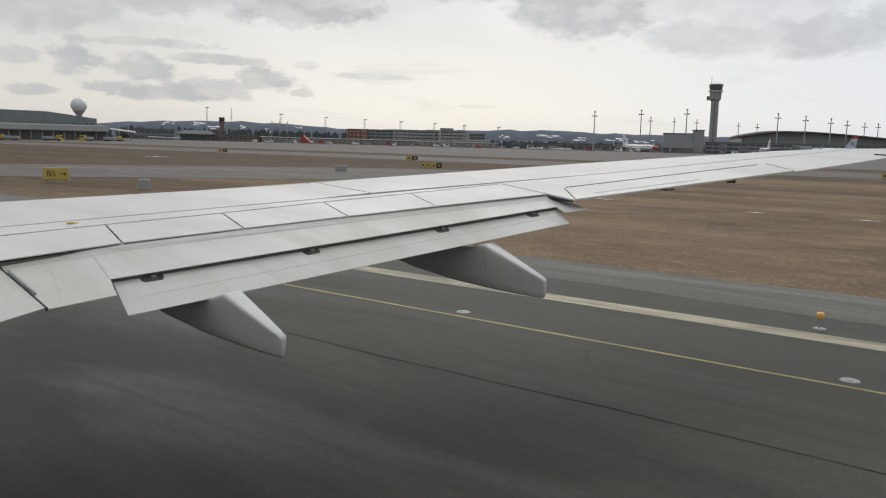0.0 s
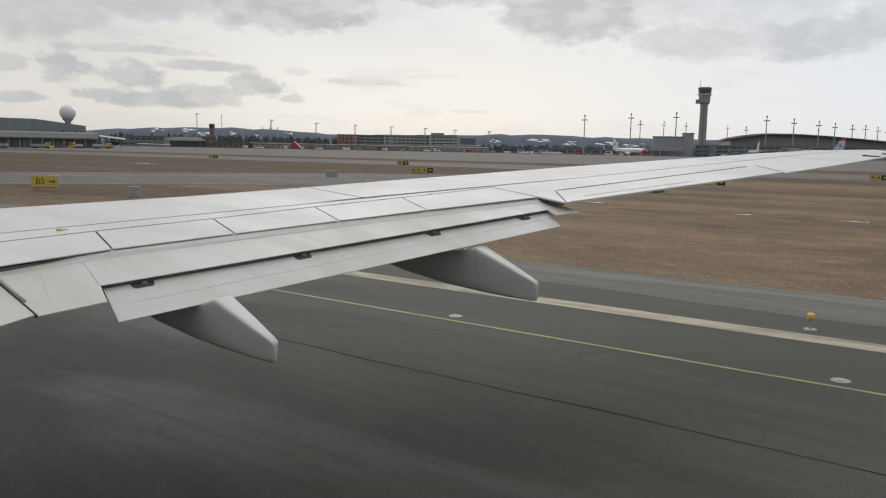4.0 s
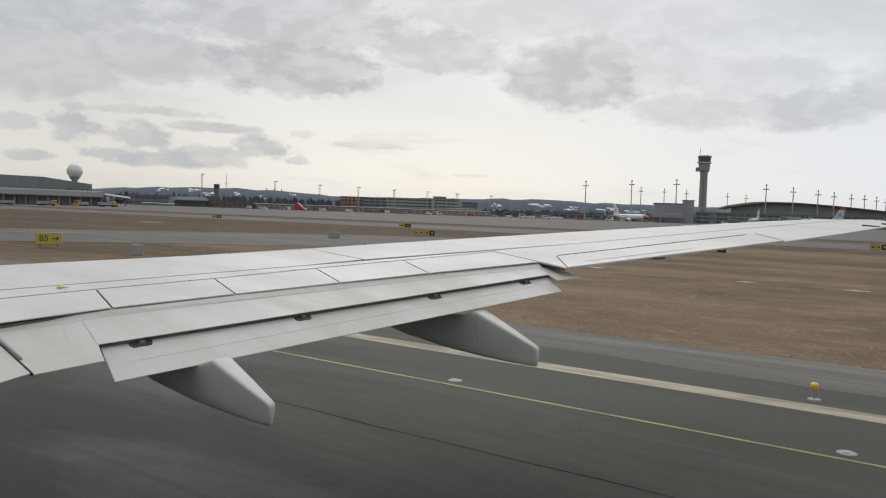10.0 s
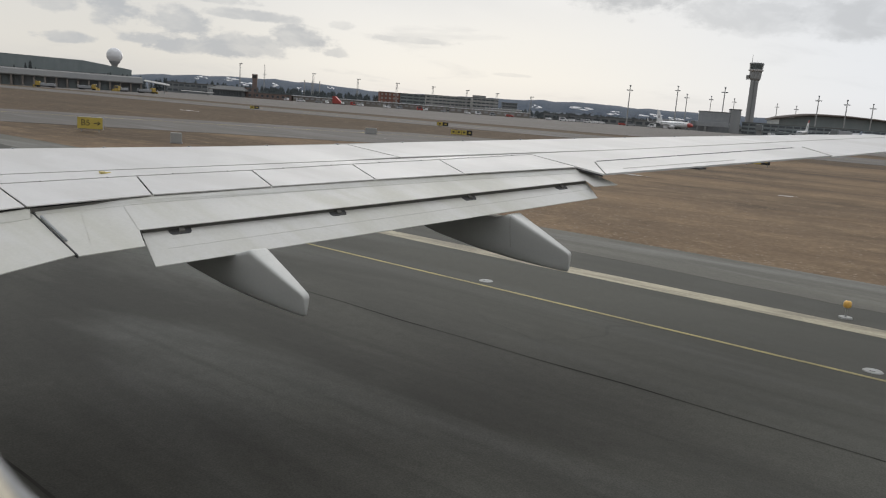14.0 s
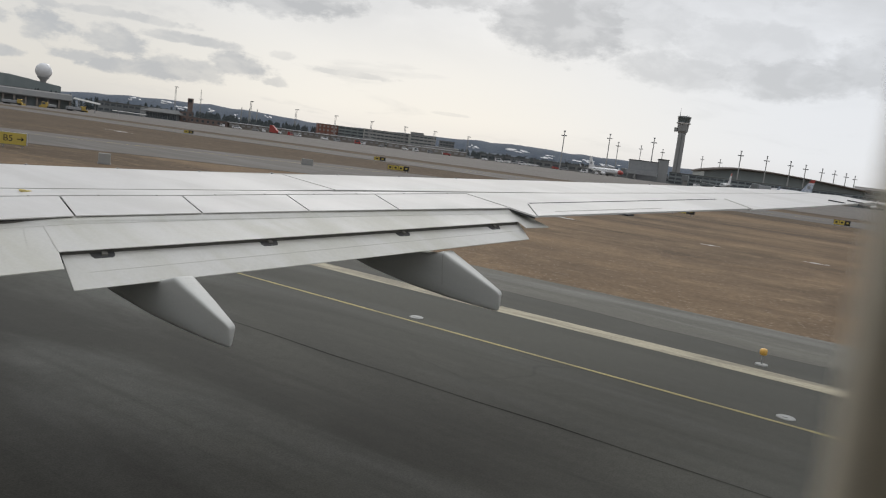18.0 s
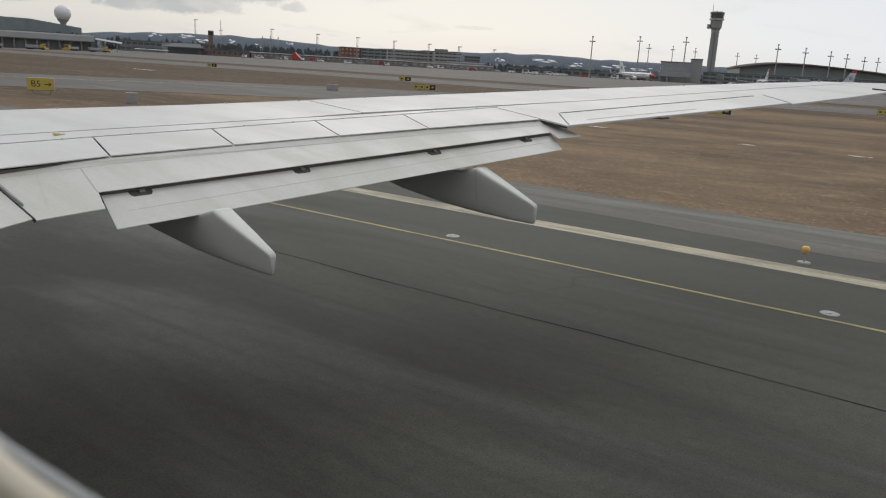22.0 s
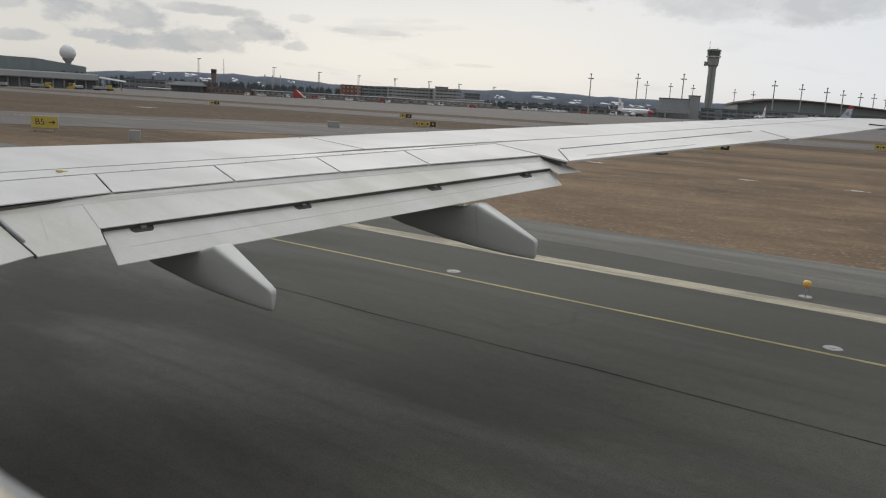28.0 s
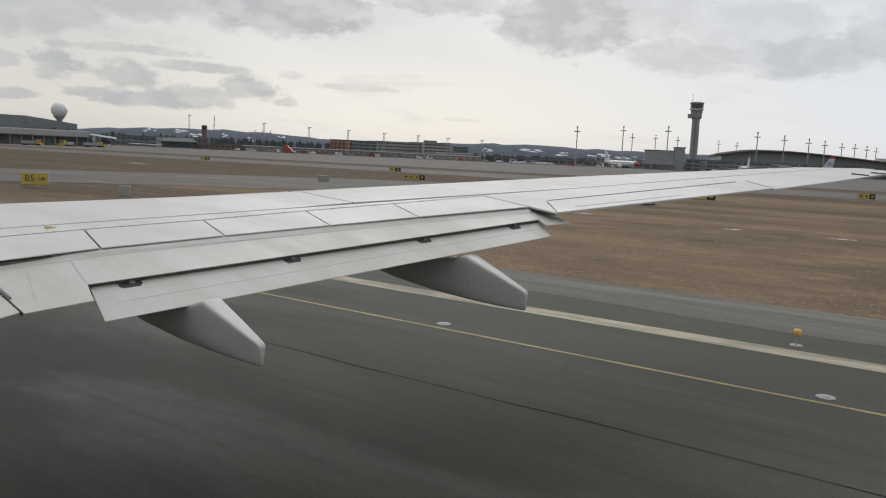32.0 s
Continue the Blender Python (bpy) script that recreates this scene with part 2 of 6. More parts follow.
def asphalt(name, dark, light, tyre, streak=0.5, edge=0.0):
    """Worn asphalt: aggregate grain, broad patches, streaks along the runway and fine cracks."""
    m = bpy.data.materials.new(name)
    m.use_nodes = True
    k = Nodes(m.node_tree)
    out = k.add("ShaderNodeOutputMaterial")
    b = k.add("ShaderNodeBsdfPrincipled")
    k.link(b.outputs[0], out.inputs[0])
    coord = k.add("ShaderNodeTexCoord").outputs["Object"]
    broad = k.noise(k.scaled(coord, 0.35, 1.0, 1.0), 0.12, 6.0, 0.6, 0.6)
    patch = k.noise(k.scaled(coord, 0.5, 1.0, 1.0), 0.5, 6.0, 0.65, 0.5)
    lines = k.noise(k.scaled(coord, 0.035, 1.0, 1.0), 0.55, 5.0, 0.6, 0.3)
    thin = k.noise(k.scaled(coord, 0.02, 1.0, 1.0), 3.5, 4.0, 0.6, 0.2)
    grain = k.noise(coord, 38.0, 3.0, 0.7)
    mid = k.noise(coord, 6.0, 5.0, 0.7)
    col = k.mix(k.ramp(broad, 0.38, 0.64), dark, light)
    wisp = k.noise(k.scaled(coord, 0.16, 1.0, 1.0), 0.30, 5.0, 0.52, 0.9)
    col = k.mix(k.ramp(wisp, 0.49, 0.68, 0.0, 0.85), col, (light[0] * 1.22, light[1] * 1.25, light[2] * 1.34))
    col = k.mix(k.ramp(patch, 0.50, 0.72, 0.0, 0.5), col, light)
    col = k.mix(k.ramp(lines, 0.50, 0.68, 0.0, streak), col, tyre)
    col = k.mix(k.ramp(thin, 0.58, 0.72, 0.0, streak * 0.5), col, tyre)
    col = k.mix(1.0, col, k_grey(k, k.ramp(grain, 0.2, 0.8, 0.72, 1.3)), "MULTIPLY")
    col = k.mix(1.0, col, k_grey(k, k.ramp(mid, 0.2, 0.8, 0.88, 1.12)), "MULTIPLY")
    # paler outwards: less rubber, plus low-angle sheen put into the colour
    if edge:
        sep = k.add("ShaderNodeSeparateXYZ")
        k.link(coord, sep.inputs[0])
        out_y = k.math("ADD", sep.outputs[1], k.math("MULTIPLY", k.math("SUBTRACT", lines, 0.5), 9.0))
        col = k.mix(k.ramp(out_y, 7.0, 17.0, 0.0, edge), col, light)
    crack = k.add("ShaderNodeTexVoronoi")
    crack.feature = "DISTANCE_TO_EDGE"
    warped = k.add("ShaderNodeVectorMath", op="ADD")
    k.link(k.scaled(coord, 0.5, 1.0, 1.0), warped.inputs[0])
    nz = k.add("ShaderNodeTexNoise")
    nz.inputs["Scale"].default_value = 0.6
    k.link(coord, nz.inputs["Vector"])
    k.link(nz.outputs["Color"], warped.inputs[1])
    k.link(warped.outputs[0], crack.inputs["Vector"])
    crack.inputs["Scale"].default_value = 0.11
    gate = k.ramp(k.noise(coord, 0.09, 2.0), 0.48, 0.56)
    cm = k.math("MULTIPLY", k.ramp(crack.outputs["Distance"], 0.005, 0.001, 0.0, 0.2), gate)
    col = k.mix(cm, col, (0.015, 0.015, 0.015))
    k.link(col, b.inputs["Base Color"])
    k.link(k.ramp(broad, 0.3, 0.7, 0.78, 0.92), b.inputs["Roughness"])
    b.inputs["Specular IOR Level"].default_value = 0.28
    bump = k.add("ShaderNodeBump")
    bump.inputs["Strength"].default_value = 0.25
    bump.inputs["Distance"].default_value = 0.01
    k.link(grain, bump.inputs["Height"])
    k.link(bump.outputs[0], b.inputs["Normal"])
    return m


def grassland(name):
    """Dry winter grass: brown and straw tussocks with darker patches."""
    m = bpy.data.materials.new(name)
    m.use_nodes = True
    k = Nodes(m.node_tree)
    out = k.add("ShaderNodeOutputMaterial")
    b = k.add("ShaderNodeBsdfPrincipled")
    k.link(b.outputs[0], out.inputs[0])
    coord = k.add("ShaderNodeTexCoord").outputs["Object"]
    broad = k.noise(k.scaled(coord, 0.7, 1.0, 1.0), 0.04, 6.0, 0.62, 0.5)
    patch = k.noise(k.scaled(coord, 0.8, 1.0, 1.0), 0.16, 8.0, 0.68, 0.6)
    tuft = k.noise(k.scaled(coord, 0.6, 1.0, 1.0), 0.9, 6.0, 0.66, 0.6)
    blade = k.noise(k.scaled(coord, 0.6, 1.0, 1.0), 7.0, 4.0, 0.65, 0.3)
    col = k.mix(k.ramp(broad, 0.40, 0.60), (0.197, 0.137, 0.086), (0.147, 0.106, 0.071))
    # darker turf in long drifts, thickest before the parallel taxiway and towards -x
    sep = k.add("ShaderNodeSeparateXYZ")
    k.link(coord, sep.inputs[0])
    drift = k.noise(k.scaled(coord, 0.12, 1.0, 1.0), 0.05, 6.0, 0.62, 0.6)
    bank = k.math("MULTIPLY", k.ramp(sep.outputs[1], 45.0, 120.0), k.ramp(sep.outputs[1], 400.0, 200.0))
    dark_turf = k.math("ADD", k.math("ADD", drift, k.math("MULTIPLY", bank, 0.13)), k.ramp(sep.outputs[0], -25.0, -100.0, 0.0, 0.16))
    band = k.noise(k.scaled(coord, 0.35, 1.0, 1.0), 0.16, 6.0, 0.62, 0.8)
    col = k.mix(k.ramp(band, 0.50, 0.66, 0.0, 0.38), col, (0.244, 0.166, 0.100))
    col = k.mix(k.ramp(band, 0.45, 0.32, 0.0, 0.42), col, (0.097, 0.072, 0.047))
    col = k.mix(k.ramp(patch, 0.48, 0.66, 0.0, 0.7), col, (0.250, 0.176, 0.110))
    col = k.mix(k.ramp(patch, 0.45, 0.30, 0.0, 0.7), col, (0.091, 0.067, 0.044))
    col = k.mix(k.ramp(dark_turf, 0.50, 0.68, 0.0, 0.72), col, (0.064, 0.050, 0.037))
    col = k.mix(k.ramp(tuft, 0.52, 0.70, 0.0, 0.42), col, (0.316, 0.228, 0.140))
    col = k.mix(k.ramp(tuft, 0.47, 0.30, 0.0, 0.42), col, (0.091, 0.069, 0.047))
    col = k.mix(1.0, col, k_grey(k, k.ramp(blade, 0.25, 0.75, 0.75, 1.25)), "MULTIPLY")
    k.link(col, b.inputs["Base Color"])
    b.inputs["Roughness"].default_value = 0.95
    b.inputs["Specular IOR Level"].default_value = 0.1
    bump = k.add("ShaderNodeBump")
    bump.inputs["Strength"].default_value = 0.6
    bump.inputs["Distance"].default_value = 0.08
    k.link(tuft, bump.inputs["Height"])
    k.link(bump.outputs[0], b.inputs["Normal"])
    return m


WING_WHITE = material("wing_enamel", (0.600, 0.586, 0.568), 0.50, second=(0.515, 0.501, 0.476), scale=0.9, amount=0.6, stretch=(0.5, 1.6, 1), fine=0.025, fine_scale=40, rough_vary=0.06)
FLAP_GREY = material("flap_enamel", (0.540, 0.531, 0.500), 0.45, second=(0.45, 0.440, 0.368), scale=0.9, amount=0.6, stretch=(0.5, 2.4, 1), fine=0.04, fine_scale=30, rough_vary=0.08)
FAIRING_GREY = material("fairing_enamel", (0.52, 0.522, 0.495), 0.40, second=(0.44, 0.442, 0.415), scale=2.2, amount=0.5, stretch=(0.4, 1, 1), fine=0.03, fine_scale=40)
# dark rubber, also for plates that put shade into gaps and recesses
SEAL_SHADE_DARK = material("dark_seal_and_shade", (0.03, 0.03, 0.032), 0.7, second=(0.06, 0.06, 0.055), scale=6, amount=0.6)
# shade put into the paint of the flap slots; the carriages share it
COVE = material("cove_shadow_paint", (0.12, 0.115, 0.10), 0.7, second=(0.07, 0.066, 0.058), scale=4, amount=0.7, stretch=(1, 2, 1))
CREASE = material("worn_crease", (0.47, 0.462, 0.43), 0.5, second=(0.43, 0.42, 0.38), scale=3, amount=0.7)
STEEL = material("bare_steel", (0.35, 0.35, 0.36), 0.35, 0.9, second=(0.18, 0.17, 0.16), scale=8, amount=0.6)
RIVET = material("rivet_shadow", (0.40, 0.392, 0.36), 0.6)
YELLOW_MARK = material("yellow_mark", (0.62, 0.50, 0.16), 0.5, second=(0.4, 0.33, 0.14), scale=10, amount=0.5)
RUBBER = material("tyre_rubber", (0.025, 0.025, 0.027), 0.8, second=(0.05, 0.05, 0.05), scale=9, amount=0.5)
ASPHALT = asphalt("runway_asphalt", (0.032, 0.0313, 0.0258), (0.082, 0.0805, 0.0680), (0.0200, 0.0195, 0.0162), 0.45, 0.5)
SHOULDER = asphalt("shoulder_asphalt", (0.098, 0.094, 0.078), (0.150, 0.144, 0.122), (0.072, 0.069, 0.058), 0.5)
TAXI = asphalt("taxiway_asphalt", (0.100, 0.091, 0.081), (0.130, 0.119, 0.106), (0.075, 0.068, 0.061), 0.4)
BITUMEN = material("bitumen_seal", (0.022, 0.0215, 0.019), 1.0, second=(0.060, 0.0588, 0.052), scale=0.5, amount=1.0, stretch=(0.8, 1, 1))
BITUMEN.node_tree.nodes["Principled BSDF"].inputs["Specular IOR Level"].default_value = 0.1
CONCRETE = asphalt("apron_concrete", (0.105, 0.094, 0.083), (0.142, 0.128, 0.113), (0.072, 0.065, 0.058), 0.5)
GRASS = grassland("dry_grass")
LINE_PAINT = material("worn_line_paint", (0.43, 0.385, 0.275), 0.8, second=(0.17, 0.152, 0.115), scale=1.6, amount=0.75, stretch=(0.25, 1.6, 1), fine=0.2, fine_scale=14)
YELLOW_PAINT = material("yellow_line_paint", (0.55, 0.42, 0.08), 0.7, second=(0.3, 0.25, 0.1), scale=1.5, amount=0.6, fine=0.15, fine_scale=18)
LINE_YELLOW = material("guide_line_paint", (0.40, 0.335, 0.125), 0.75, second=(0.16, 0.14, 0.08), scale=2.2, amount=0.6, stretch=(0.4, 2, 1), fine=0.15, fine_scale=18)
SNOW = material("old_snow", (0.84, 0.84, 0.85), 0.8, second=(0.62, 0.60, 0.57), scale=0.5, amount=0.5, fine=0.06, fine_scale=3)
# distance haze is mixed into these blue-grey forest and conifer colours
FOREST = material("hazed_forest_hill", (0.078, 0.098, 0.128), 1.0, second=(0.100, 0.118, 0.144), scale=0.012, amount=1.0, fine=0.35, fine_scale=0.12)
CONIFER = material("hazed_conifer_needles", (0.062, 0.074, 0.076), 0.95, second=(0.082, 0.094, 0.097), scale=0.4, amount=0.8, vary=0.25)
BARE_WOOD = material("bare_branches", (0.075, 0.055, 0.045), 0.9, second=(0.05, 0.04, 0.035), scale=0.6, amount=0.7, vary=0.2)
BARK = material("bark", (0.06, 0.045, 0.035), 0.9, second=(0.03, 0.025, 0.02), scale=2, amount=0.6)
BRICK = material("brown_brick", (0.21, 0.155, 0.135), 0.85, second=(0.165, 0.12, 0.105), scale=0.3, amount=0.7, fine=0.12, fine_scale=3)
# far cladding, roof, concrete and window colours are lifted to stand in for haze
DARK_CLAD = material("dark_cladding", (0.205, 0.216, 0.22), 0.6, second=(0.155, 0.167, 0.170), scale=0.15, amount=0.7, stretch=(1, 1, 0.2), fine=0.08, fine_scale=1.5)
GREEN_CLAD = material("grey_green_cladding", (0.225, 0.258, 0.26), 0.5, second=(0.175, 0.205, 0.208), scale=0.12, amount=0.6, stretch=(1, 1, 0.2), fine=0.05, fine_scale=1.0)
PALE_CLAD = material("pale_render", (0.36, 0.36, 0.345), 0.7, second=(0.27, 0.27, 0.255), scale=0.1, amount=0.7, fine=0.06, fine_scale=1.0)
GREY_ROOF = material("grey_metal_roof", (0.15, 0.148, 0.142), 0.75, second=(0.125, 0.13, 0.13), scale=0.1, amount=0.8, fine=0.05, fine_scale=1.0)
PIER_WALL = material("pier_render", (0.27, 0.245, 0.22), 0.8, second=(0.20, 0.175, 0.155), scale=0.15, amount=0.8, fine=0.08, fine_scale=1.0)
TERMINAL_ROOF = material("terminal_roof", (0.135, 0.115, 0.102), 0.8, second=(0.165, 0.148, 0.134), scale=0.03, amount=0.8, stretch=(0.3, 1, 1), fine=0.06, fine_scale=0.5)
ORANGE_CLAD = material("orange_cladding", (0.24, 0.105, 0.075), 0.7, second=(0.18, 0.085, 0.065), scale=0.2, amount=0.6, fine=0.06, fine_scale=1.0)
CONCRETE_GREY = material("tower_concrete", (0.315, 0.322, 0.322), 0.75, second=(0.25, 0.255, 0.257), scale=0.08, amount=0.7, stretch=(1, 1, 0.15), fine=0.06, fine_scale=1.2)
GALVANISED = material("galvanised_steel", (0.38, 0.38, 0.375), 0.55, 0.2, second=(0.28, 0.28, 0.272), scale=0.4, amount=0.6)
WINDOW_DARK = glass("window_glass", (0.085, 0.097, 0.106), 0.12)
CAB_GLASS = glass("green_cab_glass", (0.10, 0.118, 0.12), 0.15)
WHITE_PAINT = material("white_enamel", (0.76, 0.76, 0.77), 0.35, second=(0.66, 0.66, 0.66), scale=0.3, amount=0.5, fine=0.02, fine_scale=3)
RED_PAINT = material("red_enamel", (0.40, 0.065, 0.055), 0.4, second=(0.32, 0.058, 0.05), scale=0.5, amount=0.4)
PALE_BLUE = material("pale_blue_enamel", (0.30, 0.37, 0.50), 0.35, second=(0.68, 0.70, 0.74), scale=0.45, amount=1.0)
BLUE_PAINT = material("blue_enamel", (0.04, 0.075, 0.22), 0.35, second=(0.03, 0.06, 0.17), scale=0.5, amount=0.4)
GREY_PAINT = material("grey_enamel", (0.32, 0.33, 0.34), 0.45, second=(0.25, 0.26, 0.27), scale=0.5, amount=0.5)
TRUCK_YELLOW = material("truck_yellow", (0.46, 0.32, 0.07), 0.5, second=(0.36, 0.25, 0.07), scale=0.8, amount=0.5)
SIGN_YELLOW = material("sign_yellow", (0.58, 0.45, 0.09), 0.5, second=(0.47, 0.37, 0.09), scale=1.2, amount=0.5)
BLACK = material("black_paint", (0.02, 0.02, 0.02), 0.6, second=(0.035, 0.035, 0.035), scale=2, amount=0.5)
CABIN_PLASTIC = material("cabin_plastic", (0.66, 0.60, 0.48), 0.6, second=(0.60, 0.54, 0.43), scale=8, amount=0.5, fine=0.03, fine_scale=90)
LAMP_AMBER = material("amber_lens", (0.85, 0.5, 0.12), 0.3, second=(0.7, 0.4, 0.1), scale=20, amount=0.4)


# ---- mesh helpers ----
def part(name, bm, mat, parent=None, label=""):
    me = bpy.data.meshes.new(name)
    bmesh.ops.recalc_face_normals(bm, faces=bm.faces)
    bm.to_mesh(me)
    bm.free()
    mats = mat if isinstance(mat, (list, tuple)) else [mat]
    for m in mats:
        me.materials.append(m)
    ob = new(name, me)
    ob.parent = parent
    if label:
        ob["label"] = label
    return ob


def land(y):
    """The ground's height: flat by the runway, rising gently to the apron."""
    return 3.2 * min(1.0, max(0.0, (y - 110) / 220))


SITE_TURN = -1.9  # far things are turned about the viewer by this angle to set their bearings


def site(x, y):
    """A place beyond the parallel taxiway, turned about the viewer by SITE_TURN."""
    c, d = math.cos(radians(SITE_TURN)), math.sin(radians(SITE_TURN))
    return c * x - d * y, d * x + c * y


def thing(name, label, category, group="", at=(0, 0, 0), turn=0.0, kind=""):
    ob = new(name)
    x, y, z = at
    z += land(y)
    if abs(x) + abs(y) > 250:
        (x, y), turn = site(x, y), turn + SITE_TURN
    ob.matrix_world = pose(x, y, z, 0, 0, turn)
    return tagged(ob, label, category, group, kind)


def smooth(ob):
    for p in ob.data.polygons:
        p.use_smooth = True
    return ob


def box(bm, x0, x1, y0, y1, z0, z1, bevel=0.0, m=None):
    made = bmesh.ops.create_cube(bm, size=1.0)["verts"]
    for v in made:
        v.co = Vector(((x0 + x1) / 2 + v.co.x * (x1 - x0), (y0 + y1) / 2 + v.co.y * (y1 - y0), (z0 + z1) / 2 + v.co.z * (z1 - z0)))
        if m is not None:
            v.co = m @ v.co
    if bevel:
        edges = list({e for v in made for e in v.link_edges})
        bmesh.ops.bevel(bm, geom=edges, offset=bevel, segments=2, affect="EDGES", profile=0.5)
    return bm


def one_box(x0, x1, y0, y1, z0, z1, bevel=0.0):
    return box(bmesh.new(), x0, x1, y0, y1, z0, z1, bevel)


def tube(bm, a, b, r0, r1, n=10):
    a, b = Vector(a), Vector(b)
    q = (b - a).to_track_quat("Z", "Y").to_matrix()
    rings = []
    for p, r in ((a, r0), (b, r1)):
        rings.append([bm.verts.new(p + q @ Vector((r * math.cos(i * math.tau / n), r * math.sin(i * math.tau / n), 0))) for i in range(n)])
    for i in range(n):
        j = (i + 1) % n
        bm.faces.new((rings[0][i], rings[0][j], rings[1][j], rings[1][i]))
    bm.faces.new(rings[0][::-1])
    bm.faces.new(rings[1])
    return bm


def loft(bm, rings, caps=True):
    vs = [[bm.verts.new(p) for p in ring] for ring in rings]
    n = len(vs[0])
    for a, b in zip(vs, vs[1:]):
        for i in range(n):
            j = (i + 1) % n
            bm.faces.new((a[i], a[j], b[j], b[i]))
    if caps:
        bm.faces.new(vs[0][::-1])
        bm.faces.new(vs[-1])
    return bm


def plate(corners, height, thick, bevel=0.006):
    """A panel: plan corners (x, y) in order, top at height(x, y), with softened edges."""
    bm = bmesh.new()
    top = [bm.verts.new((x, y, height(x, y))) for x, y in corners]
    low = [bm.verts.new((x, y, height(x, y) - thick)) for x, y in corners]
    bm.faces.new(top)
    bm.faces.new(low[::-1])
    n = len(corners)
    rim = []
    for i in range(n):
        j = (i + 1) % n
        bm.faces.new((top[i], low[i], low[j], top[j]))
        rim.append(bm.edges.get((top[i], top[j])))
    if bevel:
        bmesh.ops.bevel(bm, geom=rim, offset=bevel, segments=2, affect="EDGES", profile=0.6)
    return bm


def shrink(corners, gap):
    """Plan corners drawn in towards their middle by a fixed gap along both edges."""
    n = len(corners)
    area = sum(corners[i][0] * corners[(i + 1) % n][1] - corners[(i + 1) % n][0] * corners[i][1] for i in range(n))
    s = 1 if area > 0 else -1
    out = []
    for i in range(n):
        p, q, r = (Vector(corners[(i + d) % n]) for d in (-1, 0, 1))
        e1, e2 = (q - p).normalized(), (r - q).normalized()
        n1, n2 = Vector((-e1.y, e1.x)) * s, Vector((-e2.y, e2.x)) * s
        b = (n1 + n2)
        d = max(0.35, 1 + n1.dot(n2))
        out.append(tuple(q + b * gap / d))
    return out


# ---- ground ----
def flat(name, corners, z, mat, label, category, thick=0.05):
    bm = bmesh.new()
    top = [bm.verts.new((x, y, z + land(y))) for x, y in corners]
    low = [bm.verts.new((x, y, z + land(y) - thick)) for x, y in corners]
    bm.faces.new(top)
    for i in range(len(corners)):
        j = (i + 1) % len(corners)
        bm.faces.new((top[i], low[i], low[j], top[j]))
    return tagged(part(name, bm, mat), label, category, kind="structure")


def build_ground():
    bm = bmesh.new()
    xs = np.linspace(-4800, 4800, 33)
    ys = [-4800, -2000, -600, -100, 0, 60, 110, 165, 220, 275, 330, 500, 900, 1500, 2400, 3400, 4800]
    rows = [[bm.verts.new((x, y, land(y))) for x in xs] for y in ys]
    for a, b in zip(rows, rows[1:]):
        for i in range(len(xs) - 1):
            bm.faces.new((a[i], a[i + 1], b[i + 1], b[i]))
    tagged(part("ground", bm, GRASS), "dry brown winter grass on the flat airfield", "ground", kind="structure")
    flat("runway", [(-3000, -50), (2000, -50), (2000, 21.5), (-3000, 21.5)], 0.03, ASPHALT, "dark worn asphalt runway with tyre streaks", "runway")
    wavy = [(x, 20.3 + 0.5 * noise.noise((x * 0.16, 3.1, 0.0)) + 0.22 * noise.noise((x * 0.6, 7.7, 0.0))) for x in np.arange(-150, 80, 0.8)]
    flat("runway_shoulder", [(-3000, 20.5)] + wavy + [(2000, 20.5), (2000, 24.1), (-3000, 24.1)], 0.034, SHOULDER, "lighter grey asphalt runway shoulder beside the grass", "shoulder")
    flat("road_1", [(-104, 24.1), (-82, 24.1), (-70, 44), (-57, 62), (-46, 90), (-38, 109.9), (-70, 109.9), (-84, 96), (-97, 72), (-107, 53), (-122, 24.1)], 0.024, TAXI, "grey asphalt exit taxiway curving through the grass", "taxiway")
    flat("road_2", [(-1200, 140), (1600, 140), (1600, 168), (-1200, 168)], 0.028, TAXI, "grey asphalt parallel taxiway across the grass", "taxiway")
    flat("pavement", [(-1200, 188), (1600, 188), (1600, 330), (-1200, 330)], 0.03, CONCRETE, "brown-grey concrete apron with dark wheel tracks", "apron")
    flat("pavement_stands", [(-900, 330), (1600, 330), (1600, 660), (-900, 660)], 0.03, CONCRETE, "pale grey concrete aircraft stands", "apron")
    flat("edge_line", [(-3000, 17.5), (2000, 17.5), (2000, 18.25), (-3000, 18.25)], 0.036, LINE_PAINT, "worn cream runway edge line painted on asphalt", "line marking", 0.004)


build_ground()


# ---- the aircraft and its wing ----
def wing_z(x, y):
    return 2.2 + 0.105 * y - 0.045 * x


def main_z(x, y):
    return 1.007 - 0.18 * x + 0.161 * y


def aft_z(x, y):
    return -0.222 - 0.34 * x + 0.215 * y


LEADING = [(-12.45, 0.2), (-9.59, 4.73), (-8.54, 6.36), (-7.45, 8.43), (-5.54, 11.97), (-3.58, 15.32), (-2.79, 16.47), (-1.87, 17.19)]
TRAILING_TIP = [(-1.24, 17.03), (-1.99, 14.56), (-2.59, 12.82)]
SPAR = [(-10.0, 0.2), (-8.17, 4.04), (-6.87, 6.75), (-4.96, 10.74), (-2.92, 15.41)]
HINGE = [(-8.05, 3.21), (-7.58, 4.43), (-7.09, 5.55), (-6.65, 6.71), (-6.18, 7.82), (-5.64, 9.17)]
SPOILER_EDGE = [(-6.97, 3.03), (-6.70, 4.08), (-6.27, 5.18), (-5.83, 6.27), (-5.39, 7.32), (-4.73, 8.83)]
AILERON = [(-4.76, 9.35), (-4.24, 8.65), (-2.62, 12.88), (-3.18, 13.48)]


